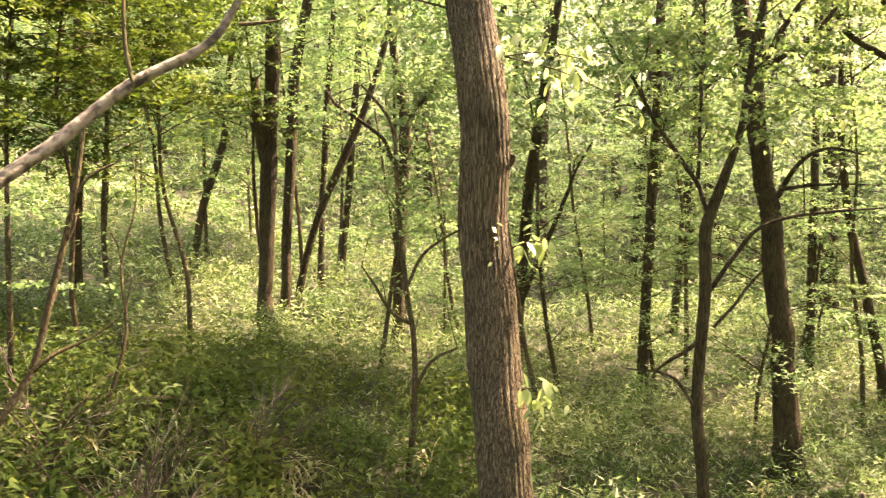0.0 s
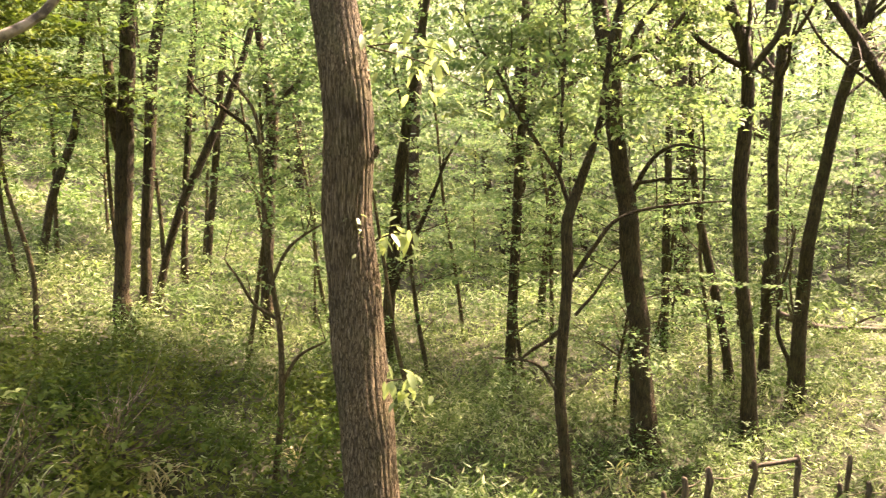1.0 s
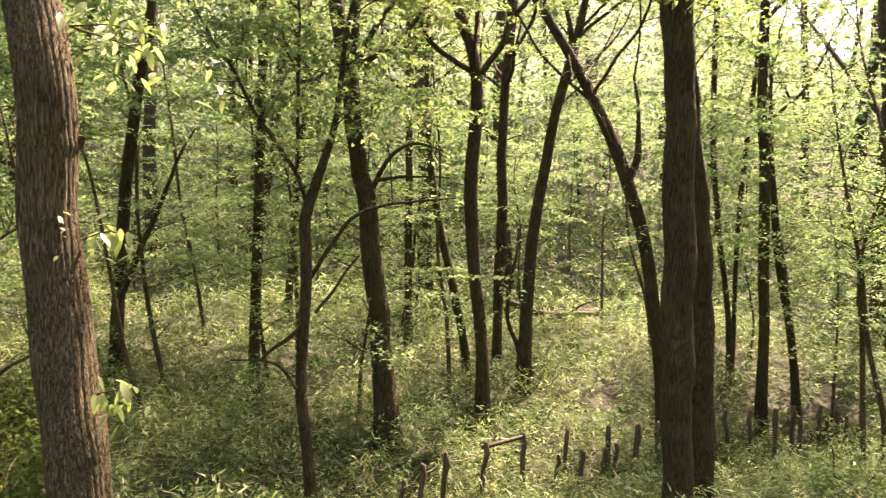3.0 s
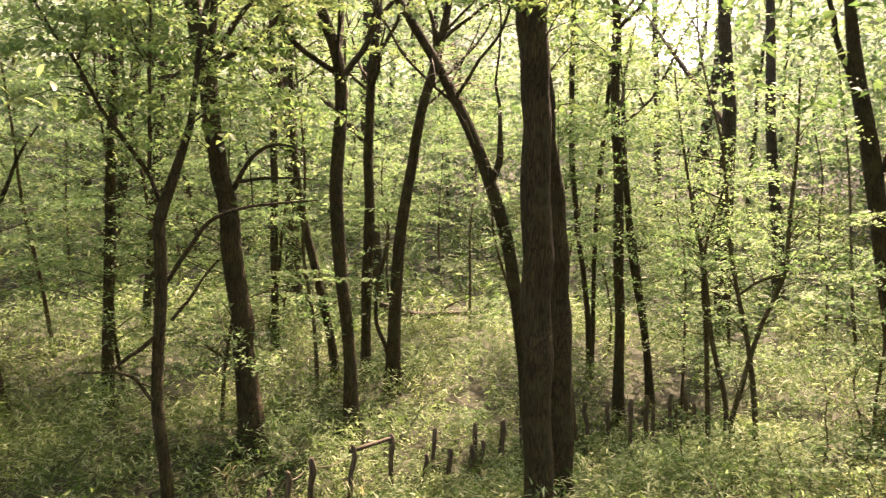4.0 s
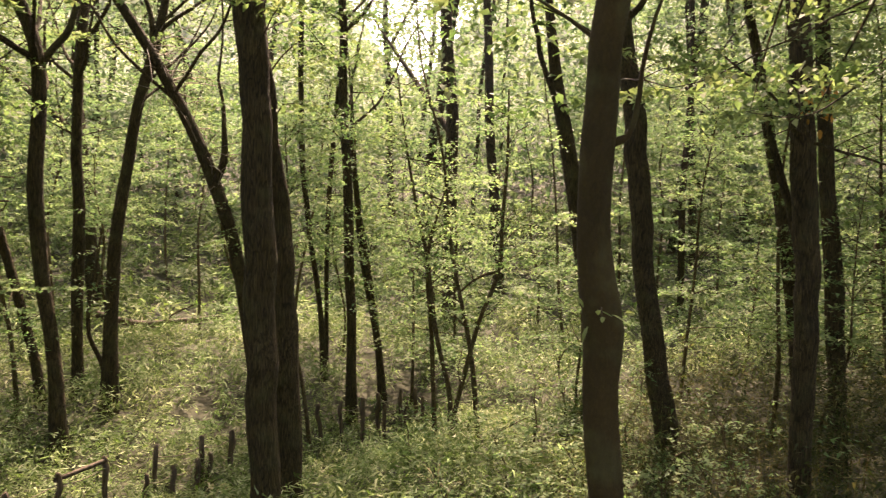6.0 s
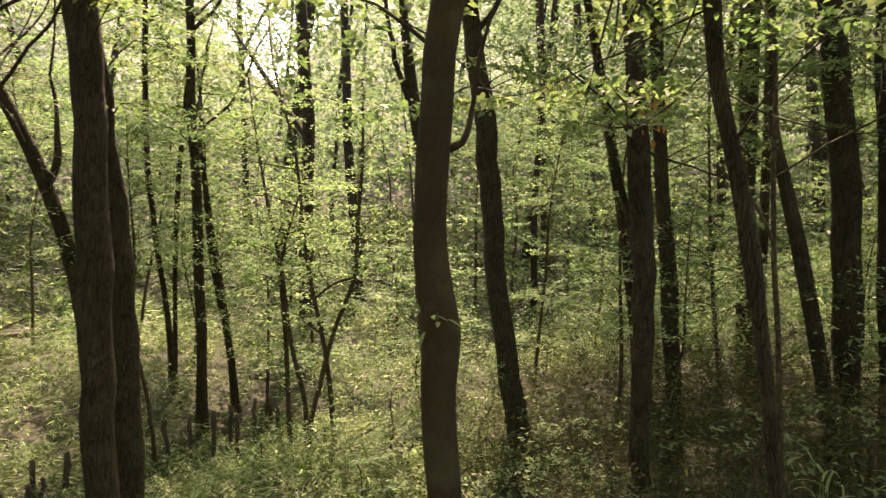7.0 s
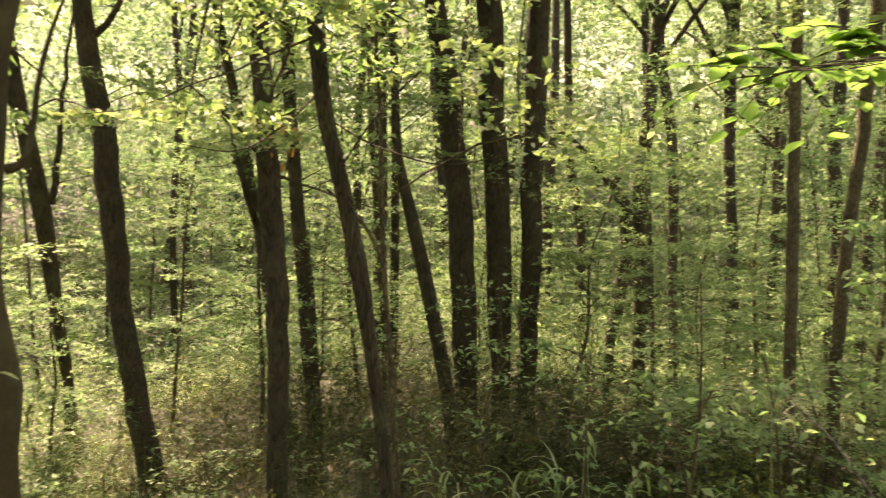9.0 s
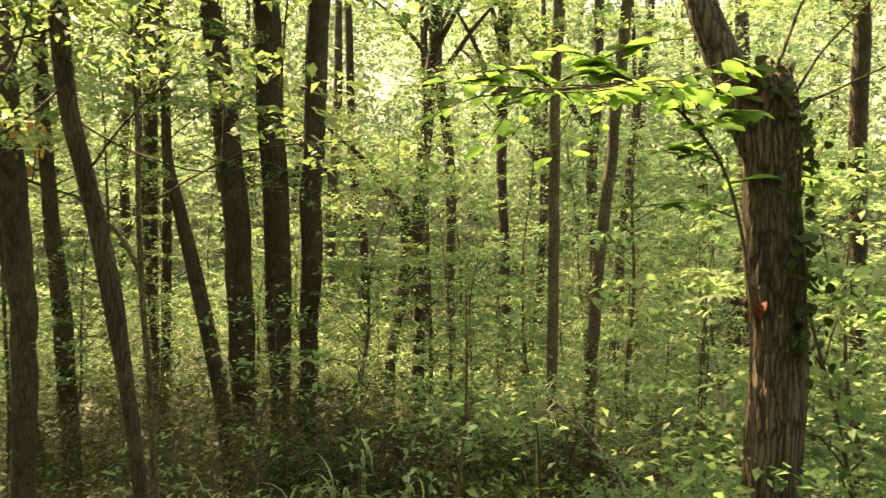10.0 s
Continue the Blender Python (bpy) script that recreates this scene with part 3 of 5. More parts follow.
tree([(3.71, 8.2, 0.49, 0.146), (3.52, 8.28, 2.37, 0.112), (3.37, 8.34, 3.57, 0.093), (3.27, 8.38, 4.46, 0.099), (3.17, 8.42, 5.06, 0.084)], "tall oak with dark furrowed bark rising from dwarf bamboo", crown=1.4, limbs=[[(3.54, 8.27, 2.97, 0.036), (3.64, 8.23, 3.21, 0.03), (3.78, 8.17, 3.38, 0.024), (3.99, 8.07, 3.48, 0.017), (4.27, 7.93, 3.4, 0.009)], [(3.35, 8.35, 4.34, 0.048), (3.52, 8.28, 4.68, 0.038), (3.73, 8.19, 5, 0.026)], [(3.52, 8.17, 3.06, 0.024), (3.77, 8.06, 3.09, 0.018), (4.09, 7.9, 3.11, 0.011), (4.36, 7.76, 3.08, 0.006)], [(3.32, 8.37, 4.4, 0.06), (3.37, 8.35, 4.81, 0.048), (3.36, 8.35, 5.39, 0.036)]])
tree([(5.59, 11.74, 0.63, 0.069), (5.59, 11.74, 2.1, 0.064), (5.59, 11.74, 3.8, 0.055)], "thin dark tree deeper in the wood")
tree([(5.62, 9.81, 0.62, 0.065), (5.43, 9.91, 1.63, 0.06), (5.25, 10.01, 2.59, 0.056), (5.12, 10.07, 3.63, 0.04)], "thin brown tree leaning in dwarf bamboo")
tree([(5.07, 8.32, 0.5, 0.091), (4.9, 8.41, 2.89, 0.083), (4.91, 8.41, 4.58, 0.068), (4.72, 8.51, 5.24, 0.061)], "dark oak curving up out of dwarf bamboo", limbs=[[(4.91, 8.41, 4.52, 0.048), (4.78, 8.48, 4.91, 0.044), (4.7, 8.52, 5.24, 0.037), (4.57, 8.59, 5.62, 0.03)], [(4.97, 8.37, 4.32, 0.048), (5.19, 8.25, 4.73, 0.041), (5.32, 8.17, 5.27, 0.031)], [(4.91, 8.41, 4.38, 0.041), (4.39, 8.67, 4.82, 0.034), (4.24, 8.74, 5.21, 0.03)]])
tree([(6.2, 9.86, 0.3, 0.093), (6.22, 9.85, 2.04, 0.083), (6.23, 9.84, 4.1, 0.066), (6.31, 9.79, 5.72, 0.065)], "straight dark oak beside a leaning neighbour")
tree([(6.27, 9.23, 0.54, 0.113), (6.37, 9.17, 2.48, 0.08), (6.57, 9.03, 4.07, 0.067), (6.72, 8.92, 4.69, 0.067), (6.87, 8.81, 5.62, 0.047)], "oak leaning and crossing its neighbour high up", limbs=[[(6.71, 8.93, 4.69, 0.047), (6.72, 8.92, 5.16, 0.043), (6.65, 8.97, 5.46, 0.031)], [(6.23, 9.25, 0.54, 0.04), (6.06, 9.36, 1.19, 0.032), (6.15, 9.3, 2.08, 0.02), (6.22, 9.26, 2.48, 0.012)], [(6.81, 8.85, 5.08, 0.035), (7.09, 8.64, 5.39, 0.027), (7.39, 8.4, 5.62, 0.02)]])
tree([(6.74, 7.11, 1.38, 0.077), (6.58, 7.25, 2.57, 0.08), (6.3, 7.48, 3.6, 0.073), (5.88, 7.8, 4.61, 0.058), (5.53, 8.04, 5.28, 0.051)], "strongly leaning dark oak", limbs=[[(6.39, 7.28, 3.05, 0.055), (6.48, 7.21, 3.39, 0.048), (6.47, 7.21, 3.73, 0.031), (6.44, 7.24, 4.27, 0.017)]])
tree([(4.82, 4.66, 0.4, 0.13), (4.78, 4.7, 1.28, 0.129), (4.76, 4.72, 2.71, 0.127), (4.74, 4.74, 3.64, 0.116), (4.71, 4.77, 4.55, 0.129)], "large straight oak, nearly black against the light")
tree([(5.33, 4.95, 0.5, 0.13), (5.3, 4.97, 1.81, 0.114), (5.25, 5.02, 2.76, 0.084), (5.21, 5.06, 3.69, 0.06), (5.11, 5.14, 4.58, 0.05)], "dark oak growing close behind a larger trunk")
tree([(8.55, 7.03, 0.27, 0.08), (8.5, 7.08, 2.54, 0.07), (8.45, 7.14, 4.09, 0.062), (8.42, 7.17, 5.6, 0.05)], "straight dark oak behind the stake fence")
tree([(9.35, 7.16, 0.41, 0.059), (9.17, 7.38, 2.09, 0.058), (9.09, 7.47, 3.09, 0.042)], "thin dark tree behind the stake fence", top=5)
tree([(9.16, 8.15, 0.53, 0.057), (8.91, 8.4, 3.77, 0.043), (8.9, 8.41, 5.88, 0.038)], "thin straight tree behind the stake fence")
tree([(9.47, 8.39, 0.41, 0.05), (9.5, 8.37, 3.09, 0.04), (9.56, 8.3, 4.24, 0.036)], "thin straight tree behind the stake fence")
tree([(11.03, 4.56, 0.61, 0.08), (10.97, 4.69, 1.8, 0.087), (10.88, 4.88, 3.38, 0.119), (10.76, 5.15, 4.95, 0.087), (10.71, 5.24, 5.73, 0.063)], "dark forked oak deeper in the wood", limbs=[[(10.82, 5.01, 4.05, 0.055), (10.69, 5.28, 4.88, 0.048), (10.63, 5.4, 5.35, 0.04), (10.58, 5.48, 5.98, 0.032)], [(10.94, 4.77, 3.3, 0.055), (10.97, 4.69, 4.01, 0.047), (11, 4.63, 4.93, 0.031), (11.04, 4.54, 5.68, 0.023)]])
tree([(2.838, 0.904, 2.054, 0.058), (2.83, 0.919, 2.208, 0.058), (2.825, 0.929, 2.396, 0.0575), (2.827, 0.924, 2.575, 0.0655), (2.817, 0.945, 2.73, 0.06), (2.81, 0.959, 2.857, 0.0545), (2.81, 0.961, 3.039, 0.0535), (2.812, 0.956, 3.184, 0.055), (2.816, 0.948, 3.311, 0.0535), (2.818, 0.943, 3.49, 0.0535), (2.83, 0.92, 3.669, 0.056)], "smooth grey-brown tree with a gently waving trunk", kind="smooth", limbs=[[(2.86, 0.92, 3.19, 0.017), (2.885, 0.89, 3.21, 0.013), (2.9, 0.865, 3.27, 0.011), (2.91, 0.85, 3.42, 0.009), (2.92, 0.82, 3.59, 0.007), (2.93, 0.79, 3.7, 0.005)]])
tree([(8.7, 2.49, -0.05, 0.133), (8.64, 2.7, 0.9, 0.126), (8.57, 2.87, 2.16, 0.113), (8.5, 3.07, 4.01, 0.114), (8.43, 3.24, 5.23, 0.092)], "dark oak leaning slightly, hung with leafy twigs", limbs=[[(8.45, 3.18, 4.87, 0.055), (8.52, 3.01, 5.11, 0.037), (8.58, 2.85, 5.47, 0.024)]])
tree([(7.69, 1.12, 0.46, 0.098), (7.69, 1.12, 1.95, 0.1), (7.68, 1.19, 3.26, 0.104), (7.66, 1.27, 4.29, 0.093), (7.65, 1.32, 5.06, 0.088)], "grey-brown oak with a few dying reddish leaves", limbs=[[(7.77, 1.22, 2.57, 0.042), (7.75, 1.32, 2.99, 0.037), (7.71, 1.49, 3.57, 0.029), (7.7, 1.55, 3.83, 0.013)], [(7.49, 1.1, 3.5, 0.015), (7.56, 0.68, 3.36, 0.01), (7.6, 0.22, 3.22, 0.005)], [(7.57, 1.2, 3.56, 0.015), (7.51, 1.45, 3.91, 0.013), (7.41, 1.84, 4.25, 0.008)]])
tree([(9.91, 1.24, 2.15, 0.1), (9.9, 1.35, 3.14, 0.086), (9.89, 1.43, 4.13, 0.079), (9.87, 1.51, 5.43, 0.072)], "tall oak with dark furrowed bark rising from dwarf bamboo", crown=1.2)
tree([(10.82, 1.87, 2.19, 0.082), (10.74, 2.24, 4.25, 0.067), (10.67, 2.52, 5.72, 0.052)], "thin leaning oak in the shade", crown=1.2)
tree([(4.366, -0.093, 1.703, 0.0326), (4.364, -0.049, 2.090, 0.0326), (4.360, 0.015, 2.500, 0.0366), (4.355, 0.081, 2.908, 0.0457), (4.353, 0.101, 3.019, 0.0418), (4.347, 0.163, 3.290, 0.0392), (4.339, 0.229, 3.559, 0.0392), (4.331, 0.290, 4.094, 0.0418)], "dark slender oak leaning in the shade", kind="dark", crown=1.4, limbs=[[(4.335, 0.292, 3.937, 0.0072), (4.213, 0.484, 3.832, 0.0058), (3.977, 0.693, 3.658, 0.0043), (3.812, 0.937, 3.509, 0.0024), (3.663, 1.077, 3.466, 0.0014)], [(4.335, 0.257, 3.693, 0.0058), (4.134, 0.414, 3.475, 0.0048), (3.925, 0.571, 3.352, 0.0034), (3.786, 0.728, 3.361, 0.0019)], [(4.344, 0.231, 3.562, 0.0058), (4.187, -0.048, 3.405, 0.0043), (4.021, -0.327, 3.318, 0.0029), (3.908, -0.641, 3.361, 0.0019)], [(4.256, 0.178, 3.283, 0.0072), (4.274, -0.057, 3.605, 0.0058), (4.283, -0.197, 3.762, 0.0043), (4.283, -0.371, 3.911, 0.0019)]])
tree([(4.82, -0.11, 1.55, 0.018), (4.82, -0.06, 2.35, 0.015), (4.81, -0.02, 2.87, 0.014), (4.81, 0.01, 3.63, 0.011)], "thin sapling with yellowing leaves", top=5, crown=0.4, limbs=[[(4.86, -0.02, 2.84, 0.012), (4.86, 0.1, 3.08, 0.011), (4.84, 0.29, 3.26, 0.008)]])
tree([(9.97, -0.39, 1.49, 0.087), (9.97, -0.16, 2.49, 0.086), (9.97, 0, 3.15, 0.079), (9.96, 0.14, 3.81, 0.059), (9.95, 0.23, 4.78, 0.046)], "thin dark tree leaning beside three oaks")
tree([(11.64, 0.48, 2.54, 0.047), (11.63, 0.65, 4.7, 0.042), (11.62, 0.68, 6.23, 0.038)], "thin dark tree in the shade")
tree([(12.65, 0.34, 2.33, 0.068), (12.65, 0.35, 4.87, 0.063), (12.65, 0.39, 6.55, 0.051)], "thin dark tree in the shade")
tree([(10.47, -0.74, 0.12, 0.184), (10.47, -0.69, 1.76, 0.159), (10.47, -0.52, 3.87, 0.151), (10.47, -0.36, 5.26, 0.14), (10.47, -0.22, 5.95, 0.122)], "oak with dark furrowed bark, one of three close together")
tree([(10.44, -1.13, 0.12, 0.185), (10.45, -1.08, 2.47, 0.163), (10.45, -1, 4.59, 0.162), (10.46, -0.88, 5.99, 0.155)], "oak with dark furrowed bark, one of three close together")
tree([(10.41, -1.45, 0.33, 0.15), (10.41, -1.5, 3.18, 0.135), (10.4, -1.51, 4.6, 0.135), (10.4, -1.54, 6.01, 0.134)], "oak with dark furrowed bark, one of three close together")
tree([(12.29, -3.37, 0.8, 0.109), (12.29, -3.36, 3.67, 0.104), (12.26, -3.48, 5.4, 0.104), (12.24, -3.56, 6.69, 0.086)], "dark oak among bushes", limbs=[[(12.24, -3.55, 6.18, 0.06), (12.31, -3.29, 6.69, 0.043), (12.35, -3.12, 7.21, 0.035)]])
tree([(12.88, -3.05, 1.06, 0.082), (12.86, -3.13, 3.69, 0.081)], "thin dark tree among bushes", top=4)
tree([(14.07, -4.41, 1.36, 0.091), (14.09, -4.36, 4.29, 0.091), (14.16, -4.12, 7.3, 0.08)], "thin dark tree among bushes")
tree([(14.69, -5.7, 1.71, 0.096), (14.74, -5.56, 5.97, 0.107), (14.74, -5.57, 7.57, 0.106)], "straight dark oak deeper in the wood", limbs=[[(14.75, -5.55, 6.82, 0.075), (14.82, -5.36, 7.58, 0.053)], [(14.74, -5.57, 6.82, 0.075), (14.67, -5.75, 7.56, 0.053)]])
# the next two take paler bark to stand in for sun on them
tree([(7.96, -3.66, 0.54, 0.051), (7.96, -3.66, 2.07, 0.056), (7.97, -3.65, 4.31, 0.053), (7.96, -3.66, 5.43, 0.05)], "slender tree among bushes, sunlight put into its paler bark", kind="pale")
tree([(8.34, -4.26, 0.39, 0.066), (8.3, -4.32, 2.61, 0.065), (8.24, -4.45, 4.09, 0.059), (8.2, -4.51, 4.97, 0.065)], "slender tree bending among bushes, sunlight put into its paler bark", kind="pale")
tree([(3.69, -2.86, 1.95, 0.12), (3.69, -2.87, 2.63, 0.125), (3.7, -2.84, 3.02, 0.13), (3.72, -2.83, 3.41, 0.11), (3.71, -2.84, 3.8, 0.086)], "old weathered snag with peeling grey bark and ivy", kind="snag", top=0, crown=0, limbs=[[(3.74, -2.81, 3.41, 0.086), (3.79, -2.74, 3.67, 0.092), (3.84, -2.67, 3.89, 0.088), (3.89, -2.6, 4.11, 0.08), (3.94, -2.53, 4.38, 0.07)], [(3.73, -2.73, 3.56, 0.013), (3.67, -2.81, 3.87, 0.01), (3.61, -2.88, 4.11, 0.008), (3.56, -2.94, 4.3, 0.005)], [(3.59, -2.83, 3.71, 0.01), (3.5, -2.93, 3.91, 0.007), (3.38, -3.05, 4.11, 0.005)], [(3.58, -2.84, 3.67, 0.009), (3.44, -3, 3.76, 0.006), (3.34, -3.1, 3.82, 0.004)], [(3.67, -2.88, 3.74, 0.047), (3.68, -2.88, 3.85, 0.028), (3.67, -2.89, 3.9, 0.008)]])
tree([(7.49, -7.01, 2.57, 0.091), (7.51, -6.99, 4.51, 0.094), (7.51, -6.98, 5.73, 0.091)], "tall oak with dark furrowed bark rising from dwarf bamboo")
tree([(-4.5, 9.49, 2.07, 0.076), (-4.45, 9.51, 3.31, 0.079), (-4.38, 9.54, 4.67, 0.075)], "dark tree half hidden by evergreen leaves")
tree([(-3.83, 11.9, 1.96, 0.065), (-3.59, 11.97, 3.13, 0.061), (-3.37, 12.04, 3.82, 0.056), (-3.3, 12.06, 4.68, 0.048)], "thin dark leaning tree on the slope")
sapling([(-0.32, 6.79, 0.29, 0.03), (-0.25, 6.8, 1.27, 0.028), (-0.26, 6.8, 1.73, 0.025), (-0.33, 6.79, 2.23, 0.025), (-0.37, 6.79, 2.63, 0.022), (-0.4, 6.79, 3.07, 0.02), (-0.47, 6.78, 3.66, 0.015), (-0.7, 6.76, 3.94, 0.01)], "thin crooked understorey sapling in dwarf bamboo", crown=0.5, limbs=[[(-0.25, 6.8, 1.27, 0.02), (-0.1, 6.8, 1.53, 0.015), (0.13, 6.8, 1.65, 0.01)], [(-0.28, 6.79, 1.86, 0.017), (-0.44, 6.79, 1.96, 0.015), (-0.61, 6.77, 2.23, 0.012), (-0.71, 6.76, 2.38, 0.007)], [(-0.32, 6.79, 2.18, 0.017), (-0.17, 6.8, 2.48, 0.015), (0.03, 6.8, 2.63, 0.01), (0.23, 6.8, 2.73, 0.007)]])
sapling([(8.33, 5.16, -0.04, 0.038), (8.41, 5.04, 0.92, 0.031), (8.49, 4.92, 1.48, 0.027), (8.6, 4.73, 2.1, 0.027), (8.61, 4.7, 2.77, 0.023), (8.63, 4.67, 3.31, 0.02), (8.63, 4.67, 4.29, 0.01)], "thin many-stemmed understorey shrub with layered leaves", crown=0.8, limbs=[[(8.6, 4.73, 2.1, 0.02), (8.48, 4.93, 2.02, 0.017), (8.34, 5.15, 1.81, 0.01)]])
sapling([(8.32, 5.18, -0.04, 0.035), (8.3, 5.21, 0.56, 0.031), (8.21, 5.35, 1.24, 0.028), (8.12, 5.47, 2.27, 0.024), (8.03, 5.59, 2.95, 0.02), (7.96, 5.69, 3.63, 0.014), (7.88, 5.79, 4.5, 0.007)], "thin many-stemmed understorey shrub with layered leaves", crown=0.8)
sapling([(8.29, 5.4, -0.2, 0.032), (8.25, 5.46, 1.22, 0.028), (8.21, 5.51, 2.27, 0.021), (8.36, 5.3, 3.3, 0.01)], "thin many-stemmed understorey shrub with layered leaves", crown=0.8)
sapling([(-2.53, 4.31, 1.68, 0.022), (-2.38, 4.4, 1.95, 0.021), (-2.26, 4.46, 2.43, 0.02), (-2.14, 4.52, 2.98, 0.016), (-2.07, 4.55, 3.47, 0.013)], "thin crooked understorey sapling in dwarf bamboo", crown=0.06, limbs=[[(-2.32, 4.32, 2, 0.016), (-2.2, 4.38, 2.1, 0.013), (-2.04, 4.46, 2.17, 0.008), (-1.88, 4.52, 2.29, 0.005)], [(-2.14, 4.52, 2.98, 0.013), (-2.06, 4.56, 3.11, 0.01), (-1.94, 4.61, 3.18, 0.007)]])

# ---- young understorey trees that fill the middle distance ----


def yaw_place(yaw, dist):
    return 0.3 + math.sin(radians(yaw)) * dist, -0.1 + math.cos(radians(yaw)) * dist


def young_tree(yaw, dist, height, spread, leaves=LEAF_UNDER, low=0.5, label="slender young tree with level sprays of light green leaves", dens=1.0, size=0.065):
    global count
    count += 1
    g = np.random.default_rng(700 + count)
    x, y = yaw_place(yaw, dist)
    z = float(ground_z(x, y))
    home = new("young_tree")
    home.location = (x, y, z)
    tagged(home, label, "shrub" if "shrub" in label or "bush" in label else "tree", "undergrowth shrubs" if "shrub" in label or "bush" in label else "young understorey trees")
    off = np.array((x, y, z))
    lean = g.normal(0, 0.09, 2)
    rows = [(x + lean[0] * h + g.normal(0, 0.05), y + lean[1] * h + g.normal(0, 0.05), z - 0.1 + h, max(0.004, 0.009 + 0.0045 * height) * (1 - 0.85 * h / height)) for h in np.linspace(0, height, 6)]
    path = spline(rows, 0.15)
    v, f = tube(path, 8, 0.05, 0.0, count)
    part_np("trunk", v - off, f, BARK_PALE, home, smooth=True)
    n = int(15 * dens * spread * height / 3) + 2
    hs = np.clip(np.round(g.uniform(low, 1.0, n) * height * 1.7) / 1.7 + g.normal(0, 0.16, n), 0.2, height)
    k = np.clip((hs / height * (len(path) - 1)).astype(int), 0, len(path) - 1)
    h, q = g.uniform(0, 6.28, n), g.uniform(0.15, 1.0, n) * spread * (1.15 - 0.6 * hs / height)
    c = path[k, :3] + np.stack([np.cos(h) * q, np.sin(h) * q, 0.15 * q], 1)
    c = open_gaps(c, g) if height > 2 else c
    n = len(c)
    v, f = sprays(c, g.uniform(0.25, 0.55, n), int(240 * dens), size, g, 0.04, 0.34, dist > 5.5)
    tagged(part_np("crown", v - off, f, leaves, home), kind="stuff")
    v, f = join(twigs_to(c, path, g, 0.004))
    tagged(part_np("twig_spray", v - off, f, BARK_PALE, home), kind="stuff")


g = np.random.default_rng(21)
for k in range(78):
    yaw = -34 + 172 * (k + g.uniform(0.1, 0.9)) / 78
    dist = g.uniform(11.5, 19) if k % 3 else g.uniform(9.5, 12)
    tall, wide = g.uniform(3.2, 6.5), g.uniform(0.8, 1.5)
    if 36 < yaw < 43 and dist < 10:
        continue
    young_tree(yaw, dist, tall, wide, low=0.6 if 27 < yaw < 50 else 0.25, size=0.058)

for yaw, dist, tall in ((5.3, 8.6, 4.9),):
    young_tree(yaw, dist, tall, 1.25, low=0.68, dens=0.9, size=0.066)
for k in range(30):
    yaw, dist = g.uniform(76, 138), g.uniform(8.5, 13)
    if 83 < yaw < 107 and dist < 11.5:
        continue
    young_tree(yaw, dist, g.uniform(1.8, 3.6), g.uniform(0.8, 1.2), low=0.2, dens=0.8, size=0.062)

# ---- far wood ----


def far_tree(g, yaw, dist, leafy, wide=0):
    x, y = yaw_place(yaw, dist)
    z = float(ground_z(x, y))
    home = new("tree")
    home.location = (x, y, z)
    tagged(home, "dark slim filler tree of the hazy wood, some unseen light blockers", "tree", "trees deeper in the wood")
    off = np.array((x, y, z))
    top = g.uniform(10, 15)
    r = g.uniform(0.06, 0.16)
    dx, dy = g.normal(0, 0.06, 2)
    rows = [(x, y, z - 0.3, r * 1.2), (x + dx * 3 + g.normal(0, 0.1), y + dy * 3, z + 3, r), (x + dx * 7 + g.normal(0, 0.2), y + dy * 7, z + 7, r * 0.8), (x + dx * 9, y + dy * 9, z + top, r * 0.3)]
    p = crook(spline(rows, 0.4), np.random.default_rng(int(dist * 1000)), 0.045)
    v, f = tube(p, 8, 0.06)
    part_np("trunk", v - off, f, BARK_OAK, home, smooth=True)
    for j in range(g.integers(1, 4)):
        s = p[g.integers(int(len(p) * 0.3), len(p) - 2)]
        h, L = g.uniform(0, 6.28), g.uniform(1.2, 2.8)
        v, f = tube(spline([(*s[:3], s[3] * 0.6), (s[0] + math.cos(h) * L * 0.5, s[1] + math.sin(h) * L * 0.5, s[2] + L * 0.5, s[3] * 0.4), (s[0] + math.cos(h) * L, s[1] + math.sin(h) * L, s[2] + L, s[3] * 0.15)], 0.5), 5)
        part_np("limb", v - off, f, BARK_OAK, home, smooth=True)
    m = int(20 * leafy)
    c = np.stack([x + g.normal(0, 1.4, m), y + g.normal(0, 1.4, m), z + g.uniform(0.6, 9.5, m)], 1)
    if dist < 30:
        # more high sprays where the floor below should lie in shade
        k = wide or (16 if 62 < yaw < 95 and dist < 17 else 6)
        c = np.vstack([c, np.stack([x + g.normal(0, 1.8, k), y + g.normal(0, 1.8, k), z + g.uniform(7, 12, k)], 1)])
        m = len(c)
    c = open_gaps(c, g)
    behind = yaw > 142 or yaw < -40
    if behind:
        far = np.hypot(c[:, 0] - 0.3, c[:, 1] + 0.1)
        at = np.degrees(np.arctan2(c[:, 0] - 0.3, c[:, 1] + 0.1))
        c = c[~((at > -42) & (at < 146) & (c[:, 2] - 3 < 0.4 * far + 0.8))]
    m = len(c)
    # trees out of view get bigger leaves, to block more skylight
    v, f = sprays(c, g.uniform(0.45, 0.9, m), 50 if behind else 150, 0.2 if behind else 0.0038 * dist + 0.025, g, 0.05, 0.45, True)
    # extra high canopy, added to shade the leaves below it
    if yaw > 72 and not behind:
        c = open_gaps(np.stack([x + g.normal(0, 1.8, 5), y + g.normal(0, 1.8, 5), z + g.uniform(10, 14, 5)], 1), g)
        v, f = join([(v, f), sprays(c, g.uniform(0.9, 1.5, len(c)), 60, 0.28, g, 0.08, 0.4, True)])
    tagged(part_np("crown", v - off, f, LEAF_FAR, home), kind="stuff")


g = np.random.default_rng(31)
